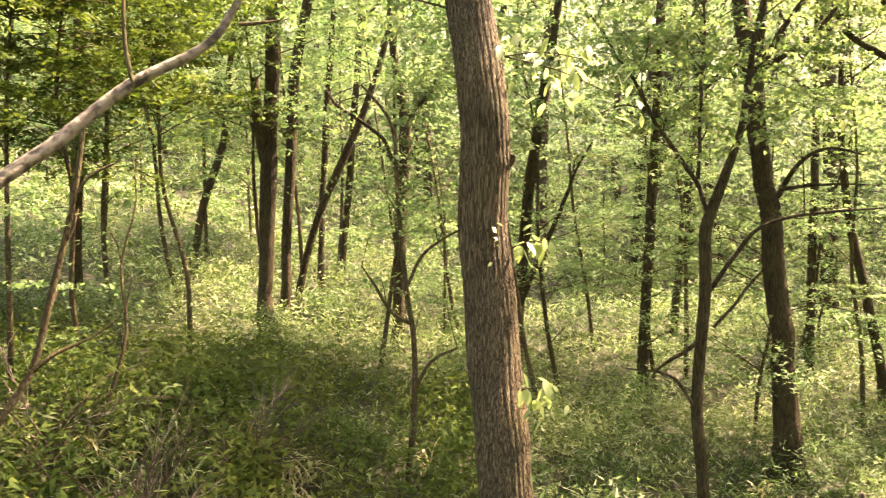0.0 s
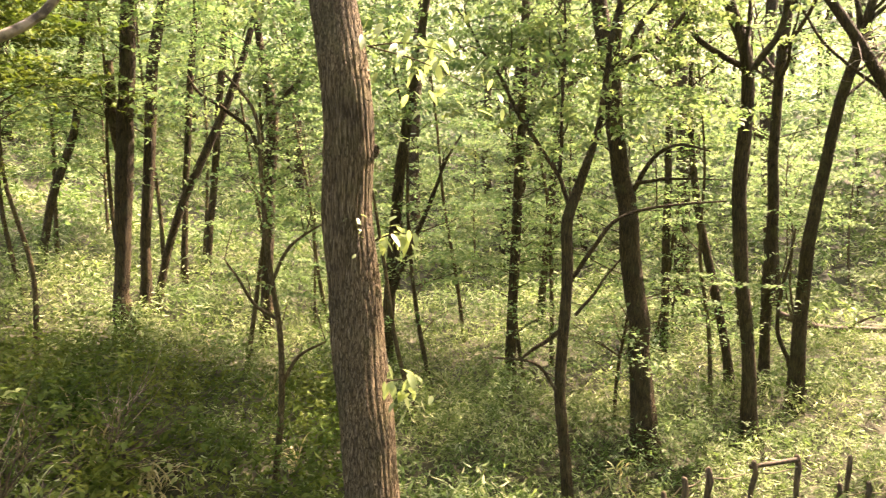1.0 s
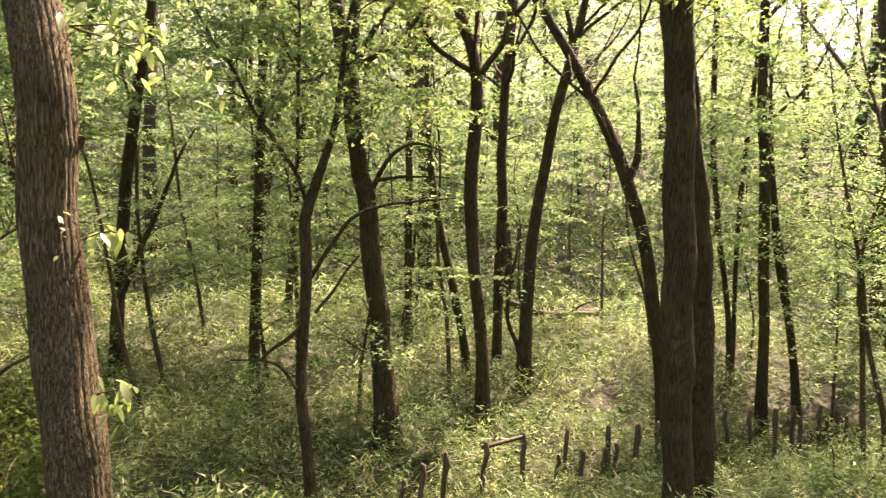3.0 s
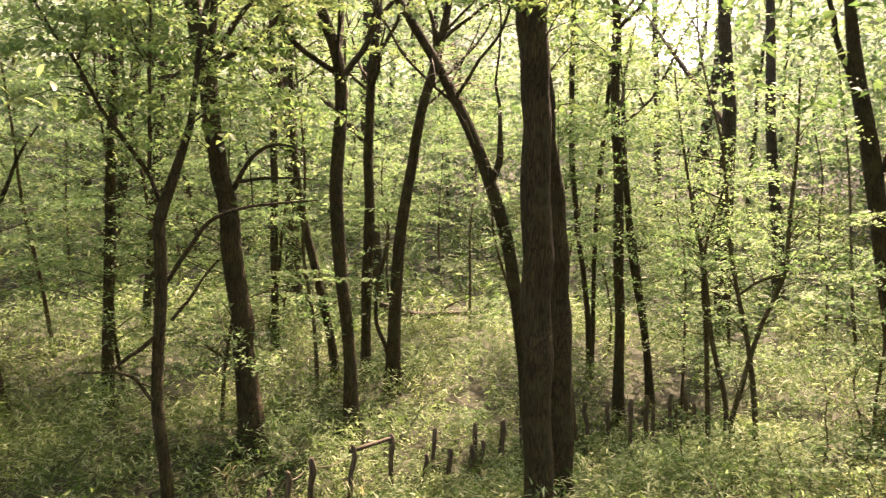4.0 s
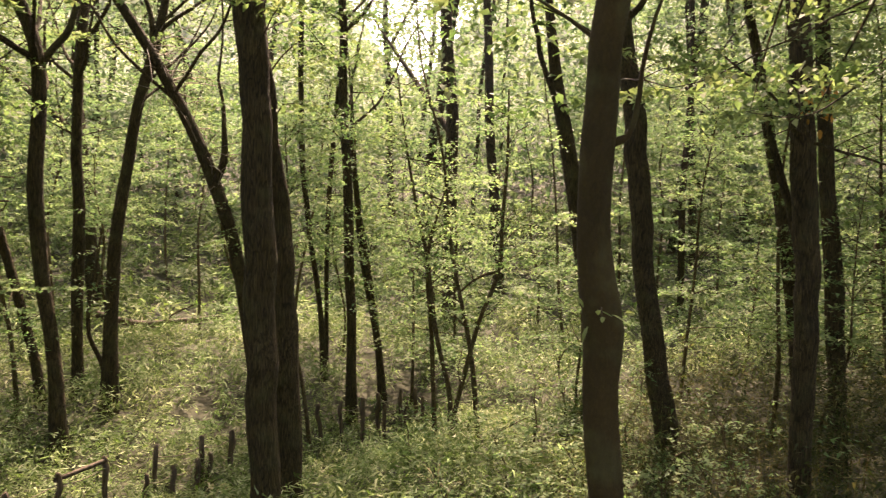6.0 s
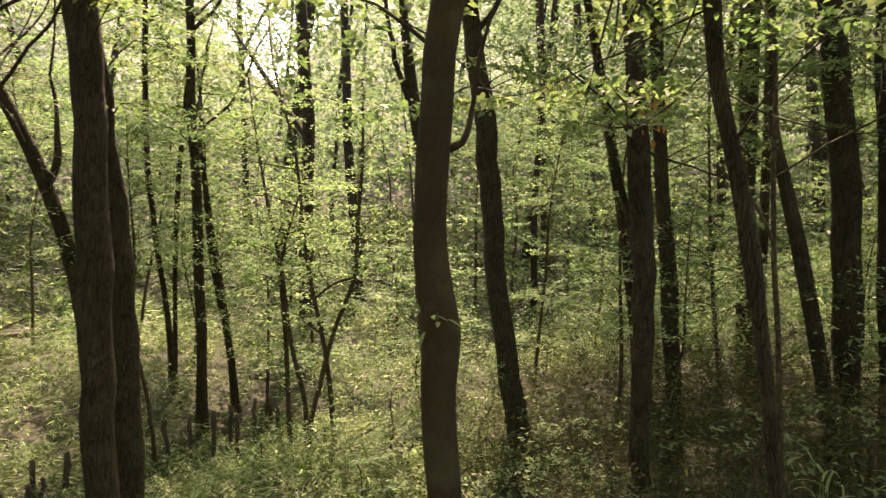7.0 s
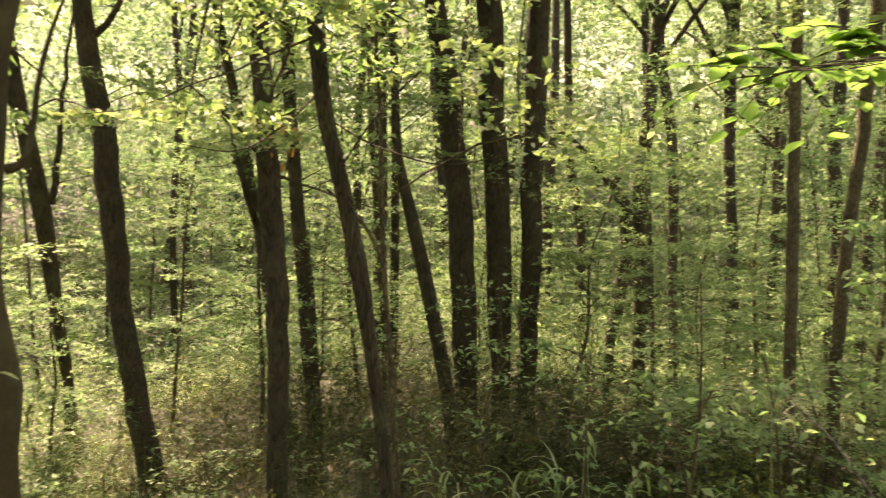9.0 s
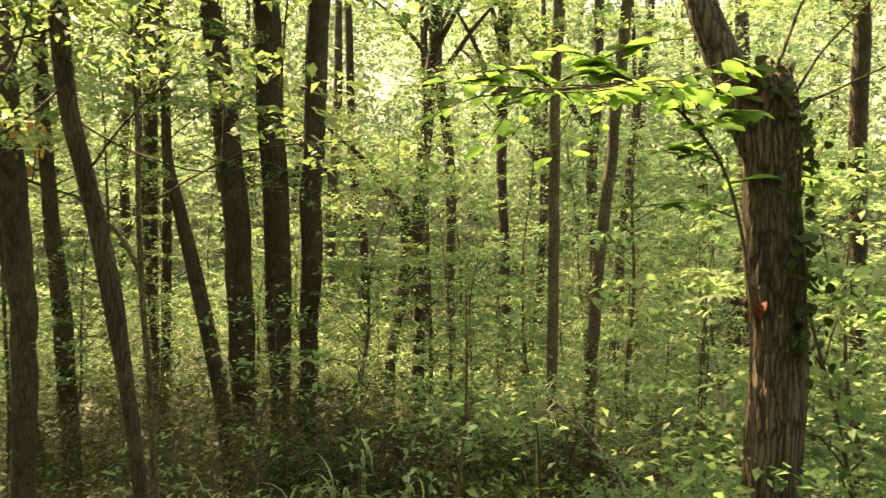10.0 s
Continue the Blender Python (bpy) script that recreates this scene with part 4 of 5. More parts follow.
for k in range(130):
    yaw = g.uniform(-42, 146)
    far_tree(g, yaw, math.sqrt(g.uniform(15 ** 2, 36 ** 2)), 0.4 if 47 < yaw < 61 else 1.0)


# added for its heavy crown above the view, which shades the thicket
for yaw, dist in ((84, 14.6),):
    far_tree(g, yaw, dist, 0.5, 30)


def far_foliage():
    """The closing green of the wood, past where single trees can be told apart."""
    g = np.random.default_rng(33)
    m = 12500
    k = m // 5
    yaw, dist = np.where(np.arange(k) < k * 0.87, g.uniform(-36, 141, k), g.uniform(66, 141, k)), np.sqrt(g.uniform(20 ** 2, 46 ** 2, k))
    x, y = 0.3 + np.sin(np.radians(yaw)) * dist, -0.1 + np.cos(np.radians(yaw)) * dist
    # thick up to the crowns, with one break in the canopy where the sky looks in
    high = 3 + np.tan(np.radians(g.uniform(-3, 19, k) - 6 * np.exp(-((yaw - 54) / 7) ** 2))) * dist
    c = np.stack([x, y, np.maximum(high, ground_z(x, y) + g.uniform(0, 2.5, k))], 1)
    c = np.repeat(c, 5, 0) + g.normal(0, 1, (k * 5, 3)) * (1.1, 1.1, 0.42)
    m = len(c)
    v, f = sprays(c, g.uniform(0.6, 1.4, m), 30, 0.23, g, 0.16, 0.6, True)
    tagged(part_np("far_foliage", v, f, LEAF_FAR), "mass of light green leaves closing the wood, haze put into their colour", "foliage", kind="stuff")


far_foliage()


def wooded_hill():
    """A hillside added as backdrop to keep stray sky out, its canopy in rounded lumps, lower where the sky looks in."""
    yaws, steps = np.linspace(-75, 180, 640), np.linspace(0, 1, 26)
    a, u = np.meshgrid(yaws, steps, indexing="ij")
    r = 47 + 36 * u
    brow = 17 - 8.5 * np.exp(-((a - 53) / 4.5) ** 2) - 2.0 * np.exp(-((a - 36) / 3) ** 2)
    x, y = 0.3 + np.sin(np.radians(a)) * r, -0.1 + np.cos(np.radians(a)) * r
    lump = np.array([abs(noise.noise((p * 0.3, q * 0.3, 1.0))) + 0.6 * abs(noise.noise((p * 0.8, q * 0.8, 5.0))) for p, q in zip(x.ravel(), y.ravel())]).reshape(x.shape)
    z = 5.5 + (3 + np.tan(np.radians(brow)) * 83 - 5.5) * u ** 0.9 - 3.2 * lump
    v = np.stack([x, y, z], -1).reshape(-1, 3)
    n = len(steps)
    i, j = np.meshgrid(np.arange(len(yaws) - 1), np.arange(n - 1), indexing="ij")
    f = np.stack([i * n + j, i * n + j + 1, (i + 1) * n + j + 1, (i + 1) * n + j], -1).reshape(-1, 4)
    tagged(part_np("backdrop", v, f, HILL, smooth=True), "added wooded hillside backdrop, haze put into its light green", "hillside", kind="structure")


wooded_hill()

# ---- dwarf bamboo over the wood floor ----


def bamboo_floor():
    """Canes of dwarf bamboo in mounds with gaps, taller in the shade, leaves drooping off the cane tops."""
    g = np.random.default_rng(41)
    out, dark, weeds = [], [], []
    for r0, r1, per, size, lpc, y0, y1 in ((0.9, 2.8, 1500, 0.09, 20, -37, 142), (0.9, 11.0, 320, 0.18, 18, 142, 323), (2.8, 7.0, 2300, 0.098, 20, -37, 142), (7.0, 10.5, 2800, 0.083, 20, -37, 142), (10.5, 15.0, 1350, 0.1, 20, -37, 142), (15.0, 27.0, 330, 0.2, 18, -37, 142)):
        area = radians(y1 - y0) / 2 * (r1 ** 2 - r0 ** 2)
        t = int(area * per / lpc)
        yaw = g.uniform(y0, y1, t)
        dist = np.sqrt(g.uniform(r0 ** 2, r1 ** 2, t))
        x = 0.3 + np.sin(np.radians(yaw)) * dist
        y = -0.1 + np.cos(np.radians(yaw)) * dist
        mound = np.array([noise.noise((a * 0.8, b * 0.8, 3.0)) + 0.6 * noise.noise((a * 2.3, b * 2.3, 9.0)) for a, b in zip(x, y)])
        keep = g.uniform(0, 1, t) < np.maximum(0.45, 0.74 + 0.9 * mound)
        x, y, yaw, mound = x[keep], y[keep], yaw[keep], mound[keep]
        t = len(x)
        shade = smoothstep(74, 86, yaw) * (r1 > 3)
        deepest = np.exp(-((yaw - 92) / 15) ** 2) * smoothstep(6.6, 8.4, np.hypot(x, y))
        h = (0.42 + 0.16 * shade + 0.5 * deepest) * (1 + 0.85 * mound) * g.uniform(0.65, 1.3, t)
        trail = np.exp(-((y - (6.1 - 0.12 * (x - 5))) ** 2) / 1.3) * (x > 2.0) * (x < 9.8)
        h = np.maximum(h * (1 - 0.55 * trail), 0.1)
        lean = g.normal(0, 0.25, (t, 2)) * h[:, None]
        i = np.repeat(np.arange(t), lpc)
        n = len(i)
        u = g.uniform(0.15, 1.0, n) ** (0.75 - 0.3 * deepest[i])
        head = g.uniform(0, 2 * np.pi, n)
        dip = g.uniform(-1.0, 0.45, n)
        s = size * g.uniform(0.55, 1.35, n)
        along = np.stack([np.cos(head) * np.cos(dip), np.sin(head) * np.cos(dip), np.sin(dip)], 1)
        roll = g.normal(0, 0.5, n)
        flat = np.stack([-np.sin(head), np.cos(head), np.zeros(n)], 1)
        side = flat * np.cos(roll)[:, None] + np.cross(along, flat) * np.sin(roll)[:, None]
        reach = s * 0.6 + g.uniform(0, 0.09, n)
        cx = x[i] + lean[i, 0] * u + along[:, 0] * reach
        cy = y[i] + lean[i, 1] * u + along[:, 1] * reach
        c = np.stack([cx, cy, ground_z(x[i], y[i]) + h[i] * u + along[:, 2] * reach * 0.5], 1)
        v, f = blades(c, along, side, s, s * g.uniform(0.13, 0.25, n), 0.25, True)
        # past the trail the bamboo gives way to a thicket, its colour darkened for shade
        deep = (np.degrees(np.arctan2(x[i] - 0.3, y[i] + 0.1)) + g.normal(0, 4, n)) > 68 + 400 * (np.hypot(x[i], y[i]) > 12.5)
        v = v.reshape(-1, 3, 3)
        # dark broad-leaved weeds grow through it on the near bank
        bank = np.degrees(np.arctan2(x[i] - 0.3, y[i] + 0.1))
        patchy = mound[i] + g.normal(0, 0.25, n)
        weed = ((bank < 2) & (np.hypot(x[i], y[i]) < 8.8) & (patchy > -0.3) | (bank > 97) & (np.hypot(x[i], y[i]) < 8) & (patchy > 0.05)) & (r1 < 11)
        mid = v[weed].mean(1, keepdims=True)
        v[weed] = mid + (v[weed] - mid) * 0.8
        v[weed, 0] += (v[weed, 0] - v[weed, 1]) * 0.9
        v[weed, 1] -= (v[weed, 0] - v[weed, 1]) * 0.25
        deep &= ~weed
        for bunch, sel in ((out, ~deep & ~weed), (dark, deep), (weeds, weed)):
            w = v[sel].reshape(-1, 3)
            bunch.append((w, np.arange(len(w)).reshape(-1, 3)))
    # upright dry canes standing in the thicket
    n = 3200
    yaw, dist = g.uniform(66, 142, n), np.sqrt(g.uniform(3.4 ** 2, 10 ** 2, n))
    x, y = 0.3 + np.sin(np.radians(yaw)) * dist, -0.1 + np.cos(np.radians(yaw)) * dist
    s = g.uniform(0.5, 1.25, n)
    along = np.stack([g.normal(0, 0.12, n), g.normal(0, 0.12, n), np.ones(n)], 1)
    along /= np.linalg.norm(along, axis=1)[:, None]
    head = g.uniform(0, np.pi, n)
    side = np.stack([np.cos(head), np.sin(head), np.zeros(n)], 1)
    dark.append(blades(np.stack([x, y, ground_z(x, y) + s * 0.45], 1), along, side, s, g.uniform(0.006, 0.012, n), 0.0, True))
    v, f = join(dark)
    tagged(part_np("thicket", v, f, LEAF_THICKET), "brown-green waist-high thicket, deep shade put into its leaf colour", "undergrowth", kind="stuff")
    v, f = join(weeds)
    tagged(part_np("weeds", v, f, LEAF_DARK), "dark green broad-leaved weeds among dwarf bamboo", "undergrowth", kind="stuff")
    v, f = join(out)
    tagged(part_np("dwarf_bamboo", v, f, LEAF_BAMBOO), "pale green and straw dwarf bamboo covering the wood floor", "undergrowth", kind="stuff")


bamboo_floor()

# ---- shrubs in the shade ----
g = np.random.default_rng(51)
for k in range(14):
    yaw, dist, tall, wide = g.uniform(107, 134), g.uniform(6.8, 10.0), g.uniform(0.8, 1.7), g.uniform(0.5, 0.8)
    if 107.3 < yaw < 119.5 and dist < 8.8:
        continue
    young_tree(yaw, dist, tall, wide, low=0.2, label="leafy knee-high shrub in the shade of oaks", dens=0.9, size=0.045)
for k in range(30):
    yaw, dist, tall = g.uniform(116, 139), g.uniform(4.2, 7.5), g.uniform(0.9, 1.9)
    if yaw < 119.5:
        tall = min(tall, 0.7)
    young_tree(yaw, dist, tall, 0.65, low=0.2, label="green leafy shrub beside a weathered snag", dens=1.0, size=0.06)
for yaw, dist, tall in ((54, 8.4, 1.0), (58, 9.4, 1.3), (61, 7.6, 0.9), (63, 8.9, 1.4), (66, 7.2, 1.0), (69, 8.2, 1.3), (72, 6.8, 1.0), (76, 7.6, 1.3), (65, 10.2, 1.6), (57, 6.6, 0.7)):
    young_tree(yaw, dist, tall, 0.5, low=0.25, label="fresh green knee-high shrub in dwarf bamboo", dens=0.8, size=0.05)
# added to mask bright leaves behind; the shade is in their leaf colour
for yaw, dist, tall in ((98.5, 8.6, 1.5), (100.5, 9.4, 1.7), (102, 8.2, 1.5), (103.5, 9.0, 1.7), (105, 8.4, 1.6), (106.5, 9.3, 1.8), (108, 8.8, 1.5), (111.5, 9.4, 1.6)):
    young_tree(yaw, dist, tall, 0.6, leaves=LEAF_THICKET, low=0.25, label="olive brown shrub, deep shade put into its leaf colour", dens=1.0, size=0.05)
young_tree(110.3, 7.6, 1.8, 0.5, leaves=LEAF_UNDER, low=0.78, label="bright green sunlit bush", dens=1.2, size=0.06)
for yaw, dist, tall in ((-27, 8.0, 4.6), (-20, 9.0, 5.0), (-31, 7.4, 4.4)):
    young_tree(yaw, dist, tall, 1.6, leaves=LEAF_DARK, low=0.5, label="evergreen shrub with dark glossy leaves", dens=1.3, size=0.065)

for yaw, dist, tall in ((135.5, 5.0, 3.6), (133.0, 6.4, 3.9), (138.0, 4.4, 3.0)):
    young_tree(yaw, dist, tall, 0.75, low=0.25, label="green leafy shrub beside a weathered snag", dens=1.0, size=0.075)
for k in range(11):
    yaw, dist, tall = g.uniform(113, 126), g.uniform(4.6, 7.2), g.uniform(0.8, 1.4)
    if yaw < 119:
        tall = min(tall, 0.65)
    young_tree(yaw, dist, tall, 0.55, low=0.3, label="leafy knee-high shrub in the shade of oaks", dens=0.9, size=0.048)
for yaw, dist, tall in ((101, 5.2, 2.6), (108, 4.6, 2.9), (116, 5.6, 2.4), (121, 4.4, 2.2), (95, 6.4, 2.8), (87, 6.0, 2.3), (-26, 6.6, 2.6)):
    young_tree(yaw, dist, tall, 0.45, low=0.5, label="thin bare-stemmed sapling with few leaves", dens=0.35, size=0.06)

# ---- unseen trees added behind and beside the eye to block skylight ----
for k in range(20):
    far_tree(g, 158 + 150 * (k + g.uniform(0.2, 0.8)) / 20, g.uniform(4.5, 13), 0.25, 34)
for yaw, dist in ((-46, 6.0), (-52, 9.0), (-43, 8.5), (-60, 5.0), (-72, 4.4), (-88, 6.0), (-55, 3.9)):
    far_tree(g, yaw, dist, 0.25, 40)
# one tree in view, added for the shade of its high crown
for yaw, dist in ((87, 13.2),):
    far_tree(g, yaw, dist, 0.2, 30)
# out of view at the right, with thick crowns against skylight
for yaw, dist in ((144, 5.6), (151, 7.5), (143, 9.5)):
    far_tree(g, yaw, dist, 0.1, 60)

# ---- stake fence along the trail ----


def post_mesh(height, r, seed):
    g = np.random.default_rng(seed)
    rows = [(0, 0, -0.25, r), (0, 0, 0.1, r), (g.normal(0, 0.006), g.normal(0, 0.006), height * 0.6, r * 0.98), (g.normal(0, 0.01), g.normal(0, 0.01), height - 0.006, r * 0.97), (0, 0, height, r * 0.9)]
    v, f = tube(spline(rows, 0.12), 12, 0.03, 0.0, seed)
    return v, np.vstack([f, [[len(v) - 12 + a for a in (0, 1, 2, 3)], [len(v) - 12 + a for a in (0, 3, 4, 11)], [len(v) - 12 + a for a in (4, 5, 10, 11)], [len(v) - 12 + a for a in (5, 6, 9, 10)], [len(v) - 12 + a for a in (6, 7, 8, 9)]]])


def sag_line(a, b, sag, r, sides=6):
    rows = [(*a, r), (*((np.array(a) + np.array(b)) / 2 - np.array((0, 0, sag))), r), (*b, r)]
    return tube(spline(rows, 0.1), sides)


def stake_fence(tops, r, label, rails, ropes):
    home = new("stake_fence")
    x, y, z = tops[0]
    home.location = (x, y, float(ground_z(x, y)))
    off = np.array(home.location)
    tagged(home, label, "fence")
    for k, (x, y, z) in enumerate(tops):
        gz = float(ground_z(x, y))
        v, f = post_mesh(z - gz, r * (0.9 + 0.2 * ((k * 7) % 5) / 4), 60 + k)
        p = part_np("post", v, f, POST_WOOD, home, smooth=False)
        p.location = Vector((x, y, gz)) - home.location
        p.rotation_euler = (0.03 * math.sin(k * 2.1), 0.04 * math.cos(k * 1.3), k)
    for i, drop in rails:
        a, b = np.array(tops[i]), np.array(tops[i + 1])
        v, f = sag_line(a - (0, 0, drop), b - (0, 0, drop * 0.5), 0.0, 0.024, 8)
        part_np("rail", v - off, f, POST_WOOD, home, "weathered wooden rail")
    for i, drop in ropes:
        a, b = np.array(tops[i]), np.array(tops[i + 1])
        v, f = sag_line(a - (0, 0, drop), b - (0, 0, drop), 0.04, 0.006)
        part_np("rope", v - off, f, ROPE, home, "pale sagging rope")


stake_fence([(3.30, 6.86, 0.09), (3.36, 6.57, 0.33), (3.73, 6.80, 0.34), (4.21, 6.84, 0.35), (4.75, 6.88, 0.36), (5.34, 6.96, 0.31), (5.94, 6.94, 0.27), (6.13, 6.69, 0.35), (6.60, 6.83, 0.27), (7.55, 6.65, 0.33), (7.88, 6.59, 0.31), (7.98, 6.34, 0.39), (8.45, 6.45, 0.33), (8.69, 6.27, 0.37), (9.16, 6.34, 0.27)], 0.028, "fence of dark weathered wooden stakes along a trail", [(3, 0.05)], [(0, 0.08), (1, 0.08), (2, 0.1), (3, 0.1), (5, 0.12), (6, 0.12), (7, 0.1), (9, 0.1), (10, 0.1), (11, 0.1), (12, 0.1)])
stake_fence([(5.11, 6.79, 0.10), (5.44, 6.79, 0.09), (5.76, 6.80, 0.09), (5.92, 6.80, 0.10), (8.38, 6.29, 0.22), (8.78, 6.26, 0.22), (9.08, 6.19, 0.20)], 0.026, "row of shorter dark wooden stakes beside a trail", [], [(0, 0.08), (1, 0.08), (2, 0.08), (4, 0.08), (5, 0.08)])

# ---- fallen and leaning dead wood ----


def dead_stem(name, rows, label, twigs=(), to_ground=False, material=DEAD_WOOD):
    rows = [tuple(r) for r in rows]
    if to_ground:
        a, b = np.array(rows[-2]), np.array(rows[-1])
        d = (b - a)[:3]
        d = d / np.linalg.norm(d) + np.array((0, 0, -0.18))
        for k in range(40):
            if b[2] < ground_z(b[0], b[1]) - 0.05:
                break
            b = np.array((*(b[:3] + d * 0.25), b[3] * 1.01))
            d = d + np.array((0, 0, -0.03))
            if k % 3 == 0:
                rows.append(tuple(b))
        rows.append(tuple(b))
    home = new(name)
    home.location = rows[-1][:3]
    off = np.array(rows[-1][:3])
    tagged(home, label, "dead wood")
    v, f = tube(crook(spline(rows, 0.05), np.random.default_rng(5), 0.005), 18, 0.3, 0.004, 5)
    part_np("stem", v - off, f, material, home, smooth=True)
    for r in twigs:
        v, f = tube(spline(r, 0.05), 8, 0.05)
        part_np("twig", v - off, f, BARK_PALE, home, smooth=True)


dead_stem("leaning_dead_stem", [(-0.41, 2.57, 3.82, 0.007), (-0.58, 2.53, 3.69, 0.008), (-0.64, 2.52, 3.62, 0.009), (-0.67, 2.51, 3.56, 0.011), (-0.73, 2.5, 3.49, 0.012), (-0.82, 2.47, 3.43, 0.014), (-0.96, 2.42, 3.34, 0.016), (-1.06, 2.38, 3.25, 0.017), (-1.14, 2.34, 3.17, 0.019), (-1.28, 2.26, 3.05, 0.02)], "bleached bare stem leaning across evergreen shrubs", [[(-0.95, 2.42, 3.33, 0.007), (-0.97, 2.41, 3.46, 0.007), (-0.97, 2.41, 3.59, 0.006), (-0.97, 2.41, 3.76, 0.004)], [(-0.65, 2.52, 3.54, 0.007), (-0.57, 2.54, 3.55, 0.005), (-0.52, 2.55, 3.56, 0.003)]], True)
dead_stem("fallen_log", [(8.1, 12.55, 0.82, 0.06), (8.45, 12.34, 0.68, 0.066), (8.72, 12.16, 0.6, 0.062), (9.25, 11.78, 0.62, 0.052), (9.8, 11.34, 0.7, 0.036)], "grey fallen log lying in dwarf bamboo", [[(8.3, 12.4, 0.72, 0.03), (8.2, 12.4, 0.98, 0.022), (8.12, 12.35, 1.2, 0.01)], [(9.0, 11.95, 0.62, 0.026), (9.25, 11.7, 0.85, 0.018), (9.4, 11.5, 0.95, 0.008)], [(8.56, 12.27, 0.66, 0.04), (8.77, 12.13, 0.5, 0.034), (8.99, 11.97, 0.44, 0.02)]], False, POST_WOOD)

dead_stem("dead_twig", [(7.1, -3.16, 1.75, 0.008), (6.99, -3.42, 1.51, 0.01), (6.9, -3.6, 1.32, 0.01), (6.84, -3.71, 1.15, 0.012)], "pale bare dead twig leaning in shrubs", [], True)
dead_stem("dead_twig", [(4.47, -2.99, 2.37, 0.005), (4.41, -3.07, 2.25, 0.006), (4.39, -3.11, 2.1, 0.006), (4.33, -3.18, 1.95, 0.008)], "pale crooked dead twig beside a snag", [[(4.41, -3.07, 2.25, 0.005), (4.39, -3.1, 2.3, 0.005), (4.37, -3.14, 2.33, 0.003)]], True)

def dead_bush(x, y, n, size, seed, label):
    """A brittle tangle of forking bare twigs."""
    g = np.random.default_rng(seed)
    z = float(ground_z(x, y))
    home = new("dead_bush")
    home.location = (x, y, z)
    tagged(home, label, "dead wood")
    for k in range(n):
        h, rise = g.uniform(0, 6.28), g.uniform(0.35, 1.2)
        d = np.array((math.cos(h) * math.cos(rise), math.sin(h) * math.cos(rise), math.sin(rise))) * size * g.uniform(0.6, 1.1)
        p = crook(spline([(0, 0, -0.05, 0.009), (*(d * 0.5 + (0, 0, 0.08)), 0.006), (*d, 0.002)], 0.05), g, 0.018)
        pieces = [tube(p, 5)]
        for j in range(9):
            s = p[g.integers(len(p) // 4, len(p))]
            e = d / size * g.uniform(0.15, 0.35) + g.normal(0, 0.13, 3)
            pieces.append(tube([(*s[:3], 0.0035), (*(s[:3] + e * 0.5 + g.normal(0, 0.02, 3)), 0.0025), (*(s[:3] + e), 0.001)], 4))
        v, f = join(pieces)
        part_np("twig", v, f, POST_WOOD if k % 3 else DEAD_WOOD, home)


dead_bush(-2.1, 5.2, 16, 1.0, 301, "brittle tangle of bare brown twigs in dwarf bamboo")
dead_bush(-2.9, 5.6, 14, 1.0, 302, "brittle tangle of bare brown twigs in dwarf bamboo")
dead_bush(-1.6, 6.2, 10, 0.8, 303, "low tangle of grey dead twigs in dwarf bamboo")

# ---- broad single leaves near the eye ----


def leaf_mesh(name, length, width, material, fold=0.18, rows=5):
    """One broad pointed leaf with a midrib fold, its stalk end at the origin, tip along +x."""
    v, f = [], []
    for i in range(rows + 1):
        u = i / rows
        w = width / 2 * math.sin(math.pi * min(1, u * 0.93 + 0.05)) ** 0.75 * (1.12 - 0.35 * u)
        z = -length * 0.14 * u * u
        v += [(u * length, -w, z + w * fold), (u * length, 0, z), (u * length, w, z + w * fold)]
    for i in range(rows):
        a = i * 3
        f += [(a, a + 1, a + 4, a + 3), (a + 1, a + 2, a + 5, a + 4)]
    return mesh_np(name, v, f, material)


BROAD = leaf_mesh("broad_leaf", 0.18, 0.135, LEAF_BRIGHT)
SPROUT = leaf_mesh("sprout_leaf", 0.1, 0.04, LEAF_SHOOT)
SMALL = leaf_mesh("small_leaf", 0.05, 0.024, LEAF_SHOOT)
IVY_LEAF = leaf_mesh("ivy_leaf", 0.05, 0.044, LEAF_IVY)
RUST_LEAF = leaf_mesh("rusty_leaf", 0.06, 0.035, LEAF_RUST)
RED_LEAF = leaf_mesh("red_leaf", 0.08, 0.04, LEAF_RED)


def hang_leaf(me, parent, at, heading, dip, roll=0.0, scale=1.0):
    ob = new("leaf", me)
    ob.parent = parent
    ob.location = Vector(at) - parent.matrix_basis.translation if parent.parent is None else Vector(at) - parent.parent.matrix_basis.translation
    ob.rotation_euler = (roll, dip, heading)
    ob.scale = (scale, scale, scale)
    return ob


